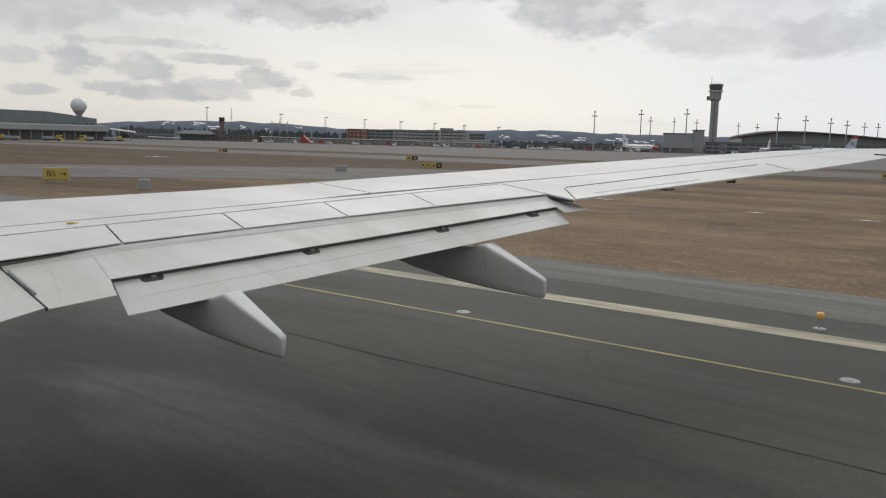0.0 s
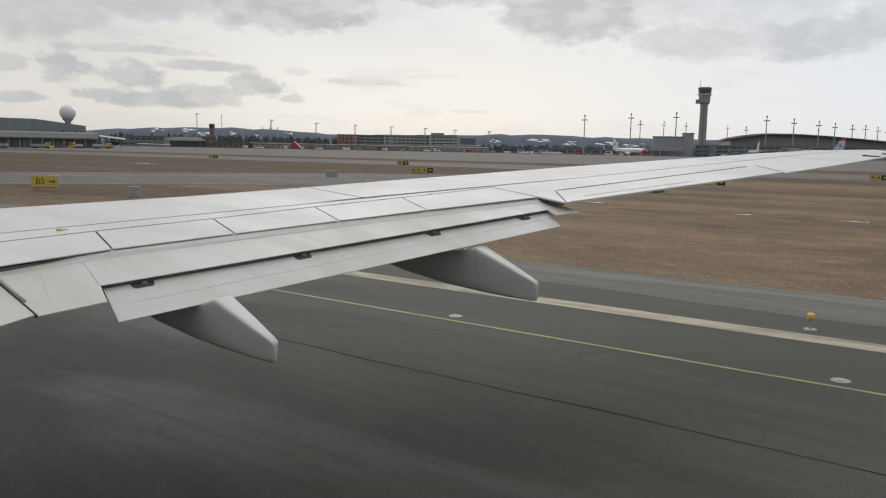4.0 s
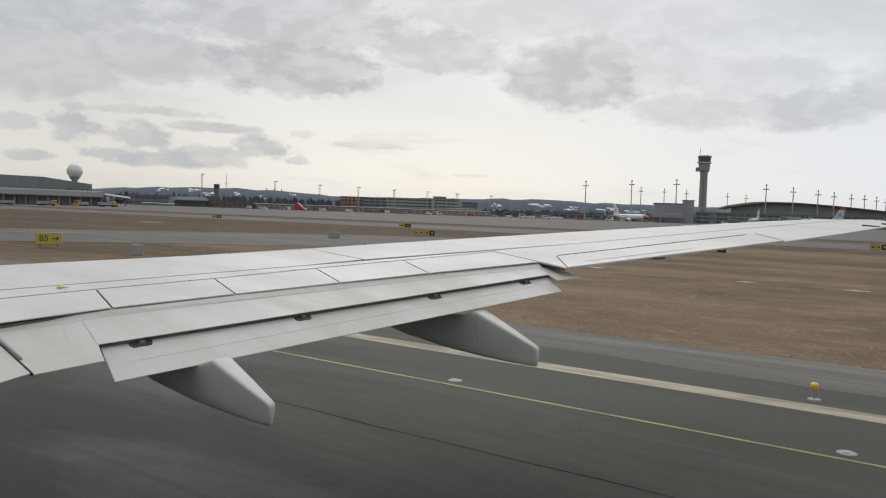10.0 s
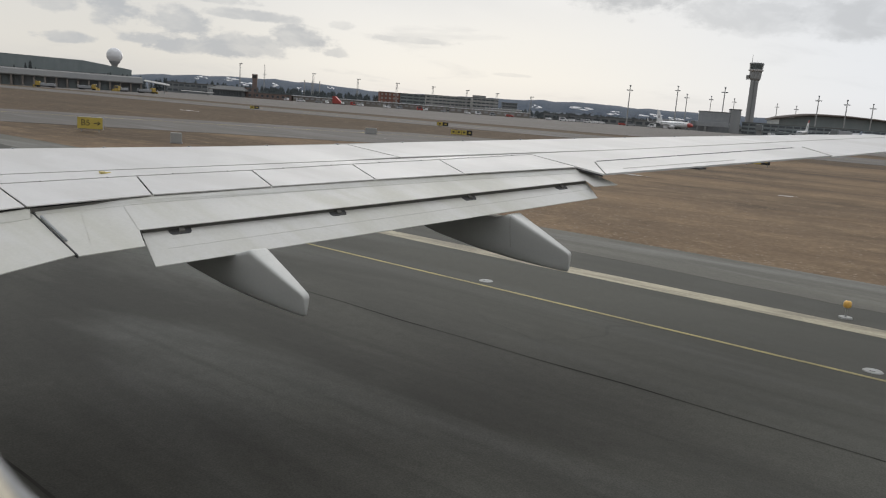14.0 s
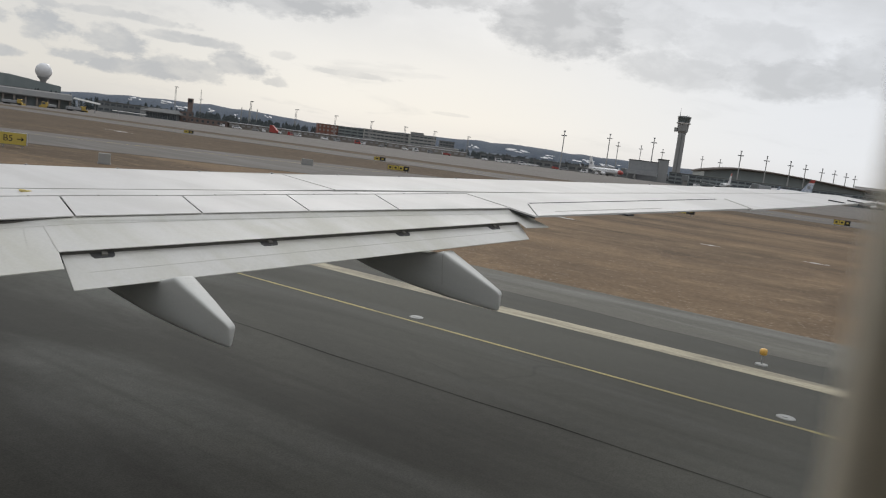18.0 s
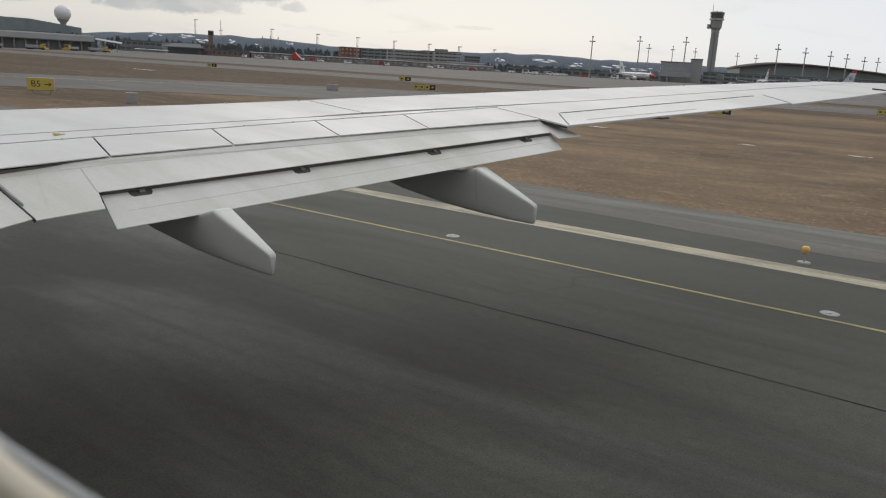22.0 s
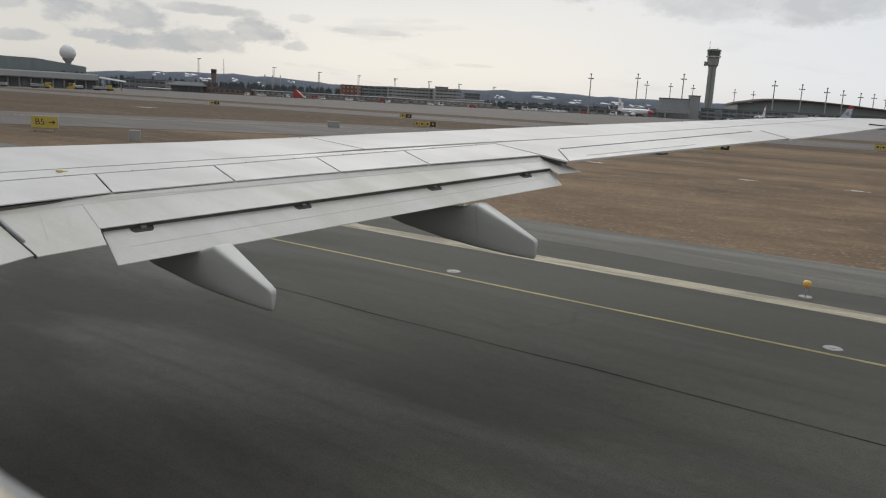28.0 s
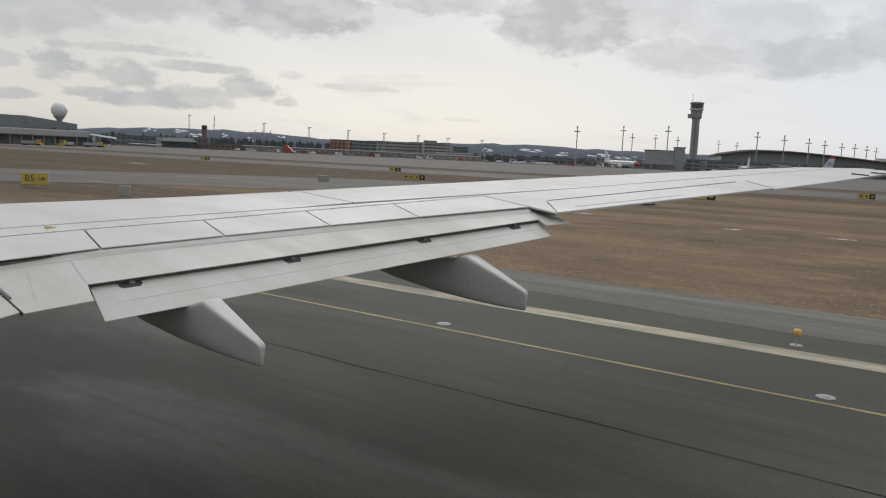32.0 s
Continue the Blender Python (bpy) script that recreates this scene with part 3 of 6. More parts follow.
def along(line, y):
    """The x at which a plan line passes the span position y."""
    for (xa, ya), (xb, yb) in zip(line, line[1:]):
        if yb >= y:
            break
    return xa + (xb - xa) * (y - ya) / (yb - ya)


def rivet_row(bm, a, b, height, step=0.05, r=0.0066):
    a, b = Vector(a), Vector(b)
    count = int((b - a).length / step)
    for i in range(count + 1):
        x, y = a.lerp(b, i / count)
        z = height(x, y) + 0.002
        ring = [bm.verts.new((x + r * math.cos(t), y + r * math.sin(t), z)) for t in (0.3, 1.87, 3.44, 5.0)]
        bm.faces.new(ring)
    return bm


def fairing(parent, tip, grow, seamed=True):
    """A flap track fairing: a canoe with a flat-topped ridge that tapers to a small blunt tail."""
    tx, ty, tz = tip
    rows = [  # along, half width of the ridge, ridge height, belly height
        (-3.2, 0.06, 0.40, 0.34), (-2.7, 0.10, 0.38, 0.22), (-2.1, 0.13, 0.32, 0.07), (-1.6, 0.14, 0.26, -0.045), (-1.05, 0.13, 0.24, -0.125),
        (-0.80, 0.120, 0.242, -0.145), (-0.66, 0.108, 0.292, -0.157), (-0.64, 0.106, 0.288, -0.159), (-0.3, 0.073, 0.139, -0.177), (-0.06, 0.045, 0.030, -0.182), (-0.018, 0.040, 0.008, -0.180), (-0.004, 0.034, -0.010, -0.170), (0.0, 0.026, -0.03, -0.155),
    ]
    rings = []
    for a, r, up, low in rows:
        h = up - low
        half = [(r * 0.40, up), (r * 0.80, up - 0.005 * h), (r * 0.935, up - 0.021 * h), (r * 0.985, up - 0.055 * h), (r * 0.97, up - 0.11 * h), (r * 0.78, up - 0.42 * h), (r * 0.50, low + 0.25 * h), (r * 0.36, low + 0.07 * h), (r * 0.14, low)]
        prof = half + [(-dy, dz) for dy, dz in half[::-1]]
        rings.append([(tx + a * grow, ty + dy * grow, tz + dz * grow) for dy, dz in prof])
    body = smooth(part("flap_track_fairing", loft(bmesh.new(), rings), FAIRING_GREY, parent, "grey canoe fairing with a blunt tail"))
    if not seamed:
        bm = bmesh.new()
        for i in range(9):
            a, r, up, low = rows[7]
            for dx in (0.03, 0.10):
                c = Vector((tx + (a + dx) * grow, ty + (-0.8 + i * 0.2) * (r - dx * 0.08) * grow, tz + (up - dx * 0.377) * grow))
                bm.faces.new([bm.verts.new(c + Vector((0.006 * math.cos(t), 0.006 * math.sin(t), 0.004))) for t in (0.3, 1.87, 3.44, 5.0)])
        tagged(part("rivets", bm, RIVET, body, "short row of rivets"), kind="stuff")
        return body
    # the seam between the fixed and the moving half
    a, r, up, low = rows[7]
    h = up - low
    bm = bmesh.new()
    prof = [(-r * 0.50, low + 0.25 * h), (-r * 0.78, up - 0.42 * h), (-r * 0.97, up - 0.11 * h), (-r * 0.985, up - 0.055 * h), (-r * 0.80, up - 0.005 * h), (r * 0.80, up - 0.005 * h)]
    seam = [[bm.verts.new((tx + (a + off) * grow, ty + dy * grow * 1.03, tz + (dz + 0.003 - off * 0.37 * (dz > up - 0.02)) * grow)) for dy, dz in prof] for off in (-0.005, 0.005)]
    for i in range(5):
        bm.faces.new((seam[0][i], seam[0][i + 1], seam[1][i + 1], seam[1][i]))
    part("fairing_seam", bm, RIVET, body, "dark worn joint line")
    return body


def build_aircraft():
    plane = thing("airliner", "white and grey airliner wing with flaps part lowered, on the runway", "aircraft", at=(0, 0, 0))
    aft_all = [(-8.6, 0.2)] + HINGE + [AILERON[0], AILERON[3], AILERON[2]]
    box_plan = LEADING[:7] + [(-2.35, 16.4), (-3.2, 13.4), (-4.85, 9.6), (-5.5, 9.0)] + [(x + 0.25, y - 0.1) for x, y in HINGE[4::-1]] + [(-8.4, 0.2)]
    # dark underlayer, added so the gaps between panels look shaded
    part("wing_box", plate(shrink(box_plan, 0.05), lambda x, y: wing_z(x, y) - 0.024, 0.16, 0.0), SEAL_SHADE_DARK, plane, "dark underlayer beneath the gaps between panels")
    # dark plates standing in for shade under the spoiler and main flap edges
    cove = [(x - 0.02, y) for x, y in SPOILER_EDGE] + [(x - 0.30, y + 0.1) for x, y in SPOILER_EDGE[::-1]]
    part("flap_cove", plate([(-7.30, 0.2)] + cove + [(-7.7, 0.2)], lambda x, y: wing_z(x, y) - 0.034, 0.12, 0), COVE, plane, "dark plate standing in for shade above the flap")
    part("flap_cove", plate([(-6.165, 3.66), (-4.485, 8.61), (-4.75, 8.70), (-6.42, 3.74)], lambda x, y: main_z(x, y) - 0.0165, 0.10, 0), COVE, plane, "dark plate standing in for shade above the aft flap")
    # curved leading edge
    rings = []
    for x, y in LEADING:
        z = wing_z(x, y)
        s = 0.55 + 0.45 * (17.2 - y) / 17.0
        rings.append([(x + dx * s, y, z + dz * s) for dx, dz in ((0.02, 0.0), (-0.05, -0.006), (-0.12, -0.035), (-0.16, -0.09), (-0.15, -0.17), (-0.06, -0.26), (0.3, -0.34), (0.6, -0.30), (0.6, -0.05), (0.03, -0.03))])
    smooth(part("leading_edge", loft(bmesh.new(), rings), WING_WHITE, plane, "pale grey rounded leading edge slat"))
    # fore skin, in two panels with a joint across
    joint = [(-7.76, 7.70), (-6.59, 7.52)]
    inner = LEADING[:3] + [joint[0], joint[1], (along(SPAR, 6.75), 6.75), SPAR[1], SPAR[0]]
    outer = [joint[0], LEADING[3], LEADING[4], LEADING[5], LEADING[6], (-2.35, 16.6), (-2.92, 15.41), SPAR[3], joint[1]]
    for corners in (inner, outer):
        part("skin_panel", plate(shrink(corners, 0.014), wing_z, 0.02, 0.003), WING_WHITE, plane)
    # strip between the spar joint and the spoiler hinges, and on to the tip
    strip = [SPAR[0], SPAR[1], SPAR[2], (along(SPAR, 9.3), 9.3), HINGE[5], HINGE[4], HINGE[3], HINGE[2], HINGE[1], HINGE[0], (-8.6, 0.2)]
    part("skin_panel", plate(shrink(strip, 0.010), lambda x, y: wing_z(x, y) - 0.003, 0.02, 0.003), WING_WHITE, plane)
    strip = [(along(SPAR, 9.3), 9.3), SPAR[3], SPAR[4], (-2.35, 16.6), LEADING[6], LEADING[7]] + TRAILING_TIP + [AILERON[3], AILERON[0], AILERON[1], SPOILER_EDGE[5], HINGE[5]]
    part("skin_panel", plate(shrink(strip, 0.006), lambda x, y: wing_z(x, y) - 0.003, 0.02, 0.003), WING_WHITE, plane)
    # spoilers
    for i in range(5):
        quad = [HINGE[i], HINGE[i + 1], SPOILER_EDGE[i + 1], SPOILER_EDGE[i]]
        s = part("spoiler", plate(shrink(quad, 0.009), lambda x, y: wing_z(x, y) - 0.007, 0.010, 0.003), WING_WHITE, plane, "pale grey spoiler panel")
        for f in (0.3, 0.78):
            x, y = Vector(HINGE[i]).lerp(Vector(HINGE[i + 1]), f)
            part("hinge", box(bmesh.new(), x - 0.010, x + 0.014, y - 0.008, y + 0.008, wing_z(x, y) - 0.006, wing_z(x, y) + 0.003, 0.002), RIVET, s, "small grey hinge cover")
    part("spoiler", plate(shrink([(-8.6, 0.2), HINGE[0], SPOILER_EDGE[0], (-7.35, 0.2)], 0.011), lambda x, y: wing_z(x, y) - 0.007, 0.010, 0.003), WING_WHITE, plane, "pale grey inboard spoiler panel")
    # flaps
    main = [(-7.18, 3.12), (-5.96, 2.99), (-5.83, 3.49), (-6.15, 3.62), (-4.47, 8.60), (-4.29, 8.49), (-4.14, 8.83), (-4.78, 9.0)]
    flap = part("main_flap", plate(main, main_z, 0.007, 0.002), FLAP_GREY, plane, "weathered grey slotted flap, part lowered")
    # rounded noses of both flaps, which rise into the slots
    nose = [(x + 0.07, y - 0.02) for x, y in SPOILER_EDGE[:]] + [(x - 0.05, y + 0.02) for x, y in SPOILER_EDGE[::-1]]
    nose[0], nose[-1] = (-6.93, 3.10), (-7.06, 3.11)
    reach = {p: (0.002 if i < len(SPOILER_EDGE) else 0.030) for i, p in enumerate(nose)}
    part("flap_nose", plate(nose, lambda x, y: main_z(x, y) + reach[(x, y)], 0.004, 0), FLAP_GREY, flap, "rounded upper nose of the flap, stained")
    bm = bmesh.new()
    rivet_row(bm, (-6.78, 3.42), (-6.10, 3.16), main_z)
    rivet_row(bm, (-6.74, 3.62), (-6.28, 3.44), main_z)
    rivet_row(bm, (-6.22, 3.10), (-6.30, 3.62), main_z)
    rivet_row(bm, (-6.71, 3.79), (-6.18, 3.62), main_z, 0.05)
    tagged(part("rivets", bm, RIVET, flap, "rows of small rivets"), kind="stuff")
    part("flap_joint", plate([(-6.72, 3.788), (-6.718, 3.795), (-6.16, 3.627), (-6.162, 3.620)], lambda x, y: main_z(x, y) + 0.002, 0.003, 0), CREASE, flap, "thin joint line")
    part("flap_seal", plate([(-7.3, 3.120), (-7.3, 3.129), (-5.98, 2.990), (-5.98, 2.981)], lambda x, y: main_z(x, y) + 0.006, 0.03, 0), SEAL_SHADE_DARK, flap, "dark rubber seal between the flaps")
    bm = bmesh.new()
    tube(bm, (-6.82, 3.09, main_z(-6.82, 3.09) + 0.02), (-6.26, 3.035, main_z(-6.26, 3.035) + 0.012), 0.014, 0.010, 8)
    smooth(part("seal_strip", bm, GREY_PAINT, flap, "grey bulb seal"))
    inboard = [(-7.50, 0.3), (-7.2, 3.108), (-6.0, 2.979), (-6.0, 2.35), (-6.08, 0.3)]
    inner_flap = part("inboard_flap", plate(inboard, main_z, 0.007, 0.002), FLAP_GREY, plane, "weathered grey inboard flap")
    lift = {(-7.20, 0.3): 0, (-6.87, 3.02): 0, (-6.985, 3.07): 1, (-7.350, 0.3): 1}
    part("flap_nose", plate(list(lift), lambda x, y: max(main_z(x, y) + 0.003, (wing_z(x, y) - 0.034) * lift[(x, y)]), 0.004, 0), FLAP_GREY, inner_flap, "rounded upper nose of the inboard flap")
    aft = [(-6.28, 3.69), (-5.69, 3.50), (-4.20, 8.44), (-4.53, 8.70), (-4.60, 8.74)]
    rear = part("aft_flap", plate(aft, aft_z, 0.006, 0.002), FLAP_GREY, plane, "weathered grey aft flap, part lowered")
    bm = bmesh.new()
    rivet_row(bm, (-5.98, 3.78), (-4.50, 8.40), aft_z, 0.06)
    tagged(part("rivets", bm, RIVET, rear, "row of small rivets"), kind="stuff")
    part("flap_joint", plate([(-5.86, 3.72), (-5.85, 3.735), (-4.37, 8.53), (-4.38, 8.515)], lambda x, y: aft_z(x, y) + 0.0015, 0.003, 0), CREASE, rear, "faint lengthwise crease")
    u, v = Vector((0.32, 0.947)), Vector((0.947, -0.32))
    for x, y, w in ((-6.06, 3.95, 0.092), (-5.60, 5.42, 0.082), (-5.09, 6.94, 0.080), (-4.66, 8.22, 0.078)):
        base = Vector((along([(-6.15, 3.62), (-4.47, 8.60)], y), y))
        quad = [tuple(base + u * (p * w) + v * q) for p, q in ((-1.1, -0.06), (1.1, -0.06), (1.1, 0.022), (0.9, 0.054), (-0.75, 0.054), (-1.0, 0.022))]
        # flat plate laid on the flap; the recess's shade is in its colour
        c = part("carriage_slot", plate(quad, lambda x, y: aft_z(x, y) + 0.004, 0.02, 0), SEAL_SHADE_DARK, rear, "dark plate drawn as the shaded carriage recess")
        quad = [tuple(base + u * (p * w) + v * q) for p, q in ((-0.1, -0.03), (0.45, -0.03), (0.45, 0.03), (-0.1, 0.03))]
        part("carriage", plate(quad, lambda x, y: aft_z(x, y) + 0.022, 0.018, 0.006), COVE, c, "dark carriage")
    # aileron
    # dark sheet, added to darken the gaps round the aileron
    under = [(-4.75, 9.4), (-3.2, 13.25), (-2.95, 13.0), (-4.45, 9.1)]
    part("aileron_cove", plate(under, lambda x, y: wing_z(x, y) - 0.026, 0.012, 0), SEAL_SHADE_DARK, plane, "dark sheet beneath the aileron gaps")
    ail = part("aileron", plate(shrink(AILERON, 0.012), lambda x, y: wing_z(x, y) + 0.002, 0.022, 0.003), WING_WHITE, plane, "pale grey aileron")
    a, b, c, d = (Vector(p) for p in AILERON)
    part("trim_tab", plate([tuple(b.lerp(a, 0.30).lerp(c.lerp(d, 0.30), f)) for f in (0.08, 0.55)] + [tuple(b.lerp(a, 0.27).lerp(c.lerp(d, 0.27), f)) for f in (0.55, 0.08)], lambda x, y: wing_z(x, y) + 0.005, 0.004, 0), RIVET, ail, "tab joint line")
    for f0, f1 in ((0.01, 0.345), (0.355, 0.555), (0.563, 0.760), (0.770, 0.94)):
        p, q = a.lerp(d, f0), a.lerp(d, f1)
        part("balance_gap", plate([(p.x - 0.012, p.y), (q.x - 0.012, q.y), (q.x + 0.018, q.y), (p.x + 0.018, p.y)], lambda x, y: wing_z(x, y) + 0.006, 0.006, 0), SEAL_SHADE_DARK, ail, "dark gap along the hinge")
    part("end_joint", plate([tuple(d + (c - d).normalized() * -0.02), tuple(c + (c - d).normalized() * 0.01), tuple(c + Vector((0.022, 0.018))), tuple(d + Vector((0.014, 0.024)))], lambda x, y: wing_z(x, y) + 0.005, 0.006, 0), RIVET, ail, "joint line at the aileron's end")
    x, y = b.lerp(c, 0.38)
    part("aileron_bracket", box(bmesh.new(), x - 0.22, x + 0.01, y - 0.13, y + 0.13, wing_z(x, y) - 0.045, wing_z(x, y) - 0.022, 0.008), SEAL_SHADE_DARK, ail, "dark hinge fairing below the edge")
    # dark strip standing in for the shade under the fixed trailing edge
    seal = [(-4.745, 8.842), (-4.275, 8.668), (-4.33, 8.78), (-4.78, 8.93)]
    part("edge_seal", plate(seal, lambda x, y: wing_z(x, y) - 0.0245, 0.022, 0), SEAL_SHADE_DARK, plane, "dark strip standing in for shade under the trailing edge")
    # fairings below the flaps
    fairing(plane, (-4.68, 4.27, 2.31), 1.0, False)
    fairing(plane, (-3.83, 7.20, 2.525), 1.12)
    # small fittings
    for i in range(16):
        y = 1.6 + i * 0.86
        x = along(LEADING, y)
        part("slat_fitting", box(bmesh.new(), x - 0.02, x + 0.03, y - 0.012, y + 0.012, wing_z(x, y) - 0.012, wing_z(x, y) + 0.008, 0.004), GREY_PAINT, plane)
    x, y = -7.9, 4.22
    bm = box(bmesh.new(), x - 0.03, x + 0.03, y - 0.025, y + 0.025, wing_z(x, y) - 0.005, wing_z(x, y) + 0.02, 0.006)
    box(bm, x - 0.01, x + 0.03, y + 0.02, y + 0.08, wing_z(x, y) - 0.005, wing_z(x, y) + 0.012, 0.004)
    part("escape_strap_fitting", bm, YELLOW_MARK, plane, "small yellow wing fitting")
    for x, y, n in ((-1.86, 15.92, 0.24), (-1.60, 16.42, 0.24)):
        bm = bmesh.new()
        tube(bm, (x - 0.05, y, wing_z(x, y) + 0.006), (x + n, y - 0.03, wing_z(x, y) - 0.005), 0.018, 0.008, 6)
        part("static_wick", bm, SEAL_SHADE_DARK, plane, "thin dark static wick")
    # hull round the viewer, with the window, and the landing gear that carries it
    bm = bmesh.new()
    rings = []
    for x in (-16.0, -10.0, -4.0, -1.6):
        rings.append([(x, -1.55 + 1.88 * math.cos(t), 3.55 + 1.95 * math.sin(t)) for t in np.linspace(0, math.tau, 33)[:-1]])
    smooth(part("fuselage", loft(bm, rings), WHITE_PAINT, plane, "white rounded fuselage"))
    rings = []
    bm = bmesh.new()
    for x in (0.36, 4.0, 9.0):
        rings.append([(x, -1.55 + 1.88 * math.cos(t), 3.55 + 1.95 * math.sin(t)) for t in np.linspace(0, math.tau, 33)[:-1]])
    smooth(part("fuselage", loft(bm, rings), WHITE_PAINT, plane, "white rounded fuselage"))
    bm = bmesh.new()
    arc = [radians(a) for a in range(30, 331, 12)]
    loft(bm, [[(x, -1.55 + r * math.cos(t), 3.55 + (r + 0.07) * math.sin(t)) for r, ts in ((1.88, arc), (1.80, arc[::-1])) for t in ts] for x in (-1.595, 0.355)])
    part("cabin_shell", bm, CABIN_PLASTIC, plane, "pale cabin wall and ceiling lining")
    # window reveal
    def outline(x0, x1, z0, z1, r, y):
        pts = []
        for cx, cz, a0 in ((x1 - r, z1 - r, 0), (x0 + r, z1 - r, 90), (x0 + r, z0 + r, 180), (x1 - r, z0 + r, 270)):
            pts += [(cx + r * math.cos(radians(a0 + a)), y, cz + r * math.sin(radians(a0 + a))) for a in range(0, 91, 9)]
        return pts
    rings = [outline(-0.66, 0.35, 3.30, 4.46, 0.12, 0.125), outline(-0.66, 0.35, 3.30, 4.46, 0.12, 0.10), outline(-0.355, 0.020, 3.745, 4.20, 0.12, 0.094), outline(-0.338, 0.006, 3.764, 4.185, 0.11, 0.097), outline(-0.334, 0.002, 3.768, 4.18, 0.11, 0.102), outline(-0.338, 0.008, 3.764, 4.185, 0.11, 0.112)]
    smooth(part("window_reveal", loft(bmesh.new(), rings, caps=False), CABIN_PLASTIC, plane, "beige plastic cabin window surround"))
    rings = [outline(-0.44 + q, 0.06 - q, 3.708 + q, 4.27 - q, 0.12, y) for q, y in ((0.0, 0.131), (0.028, 0.130), (0.030, 0.134), (0.0, 0.136))]
    smooth(part("pane_frame", loft(bmesh.new(), rings, caps=False), SEAL_SHADE_DARK, plane, "dark gap behind the window surround"))
    rings = [outline(-0.422 + q, 0.042 - q, 3.729 + q, 4.249 - q, 0.11, y) for q, y in ((0.0, 0.136), (0.002, 0.132), (0.008, 0.133), (0.010, 0.139), (0.0, 0.142))]
    smooth(part("pane_seal", loft(bmesh.new(), rings, caps=False), GREY_PAINT, plane, "pale grey rubber seal round the pane"))
    for y in (-0.75, -0.25):
        bm = bmesh.new()
        rings = [[(-9.5 + 0.56 * r * math.cos(t), y + dy, 0.59 + 0.56 * r * math.sin(t)) for t in np.linspace(0, math.tau, 25)[:-1]] for dy, r in ((-0.17, 0.82), (-0.13, 0.97), (0, 1.0), (0.13, 0.97), (0.17, 0.82))]
        smooth(part("main_wheel", loft(bm, rings), RUBBER, plane, "black rubber main wheel"))
    bm = bmesh.new()
    tube(bm, (-9.5, -0.5, 0.55), (-9.3, -0.5, 2.3), 0.10, 0.13, 12)
    tube(bm, (-9.5, -0.8, 0.59), (-9.5, -0.2, 0.59), 0.07, 0.07, 10)
    part("gear_leg", bm, STEEL, plane, "steel landing gear leg")


build_aircraft()


# ---- far ground: hills, woods ----
# skyline: bearing and height in degrees
RIDGE = ((-105, -80, -70, -63.7, -60.5, -57, -53.5, -49.7, -47.7, -44.9, -39.6, -34, -30, -27, -22.6, -17, -9.6, -4, 10, 30, 75),
         (0.7, 0.8, 0.9, 0.85, 1.15, 1.38, 1.46, 1.44, 1.30, 1.15, 1.22, 1.36, 1.45, 1.32, 1.26, 1.20, 1.0, 0.92, 0.9, 0.8, 0.7))


def build_hills():
    """Wooded ridges on the skyline with old snow in the clearings."""
    for far, lift, seed, name in ((4300, 1.0, 3.0, "backdrop_hills"), (3000, 0.42, 9.0, "backdrop_ridge")):
        bm = bmesh.new()
        cols = []
        for i in range(0, 241):
            deg = -105 + i * 0.75
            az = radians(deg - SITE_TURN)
            el = float(np.interp(deg, RIDGE[0], RIDGE[1])) + 0.03 * math.sin(deg * 2.3 + seed) + 0.02 * math.sin(deg * 5.1)
            top = 3.9 + far * math.tan(radians(el)) * lift
            col = []
            for j, f in enumerate((0.0, 0.35, 0.7, 0.92, 1.0, 1.0)):
                d = far + (j * 90 if j < 5 else 900)
                z = -2 + (top + 2) * f if j < 5 else -2
                z += 3.5 * noise.noise((i * 0.35, j * 1.3, seed)) if 0 < j < 5 else 0
                col.append(bm.verts.new((d * math.sin(az), d * math.cos(az), z)))
            cols.append(col)
        for a, b in zip(cols, cols[1:]):
            for j in range(5):
                bm.faces.new((a[j], b[j], b[j + 1], a[j + 1]))
        hill = tagged(smooth(part(name, bm, FOREST)), "dark wooded hills with haze in their bluish colour", "hills", kind="structure")
        if far > 4000:
            rng = random.Random(5)
            bm = bmesh.new()
            spots = [(-55.3, 1.10, 0.8), (-54.4, 0.88, 0.7), (-52.4, 0.95, 0.5), (-48.6, 1.04, 0.5), (-50.6, 0.80, 0.4), (-57.5, 1.05, 0.6), (-29.8, 0.91, 1.4), (-25.6, 0.80, 1.3), (-27.6, 0.74, 0.9), (-23.4, 0.66, 1.0), (-20.0, 0.72, 1.0), (-33.5, 0.8, 0.6), (-13.5, 0.75, 0.8), (-70.0, 0.9, 1.0), (-75.0, 0.8, 1.2)]
            for az, el, w in spots:
                for q in range(6):
                    a, e = az + rng.uniform(-w, w) * 0.7, el + rng.uniform(-0.11, 0.11)
                    ww, hh = rng.uniform(0.15, 0.5) * w, rng.uniform(0.025, 0.07)
                    d = far - 30
                    ring = []
                    for t in range(13):
                        th = t / 13 * math.tau
                        r = rng.uniform(0.3, 1.0)
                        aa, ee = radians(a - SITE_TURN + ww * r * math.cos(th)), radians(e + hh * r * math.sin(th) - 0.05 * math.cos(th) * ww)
                        run = (math.degrees(ee) - e) * 220 - 40
                        ring.append(bm.verts.new(((d + run) * math.sin(aa), (d + run) * math.cos(aa), 3.9 + d * math.tan(ee))))
                    bm.faces.new(ring)
            part("snow_clearings", bm, SNOW, hill, "patches of old snow in the clearings")


build_hills()


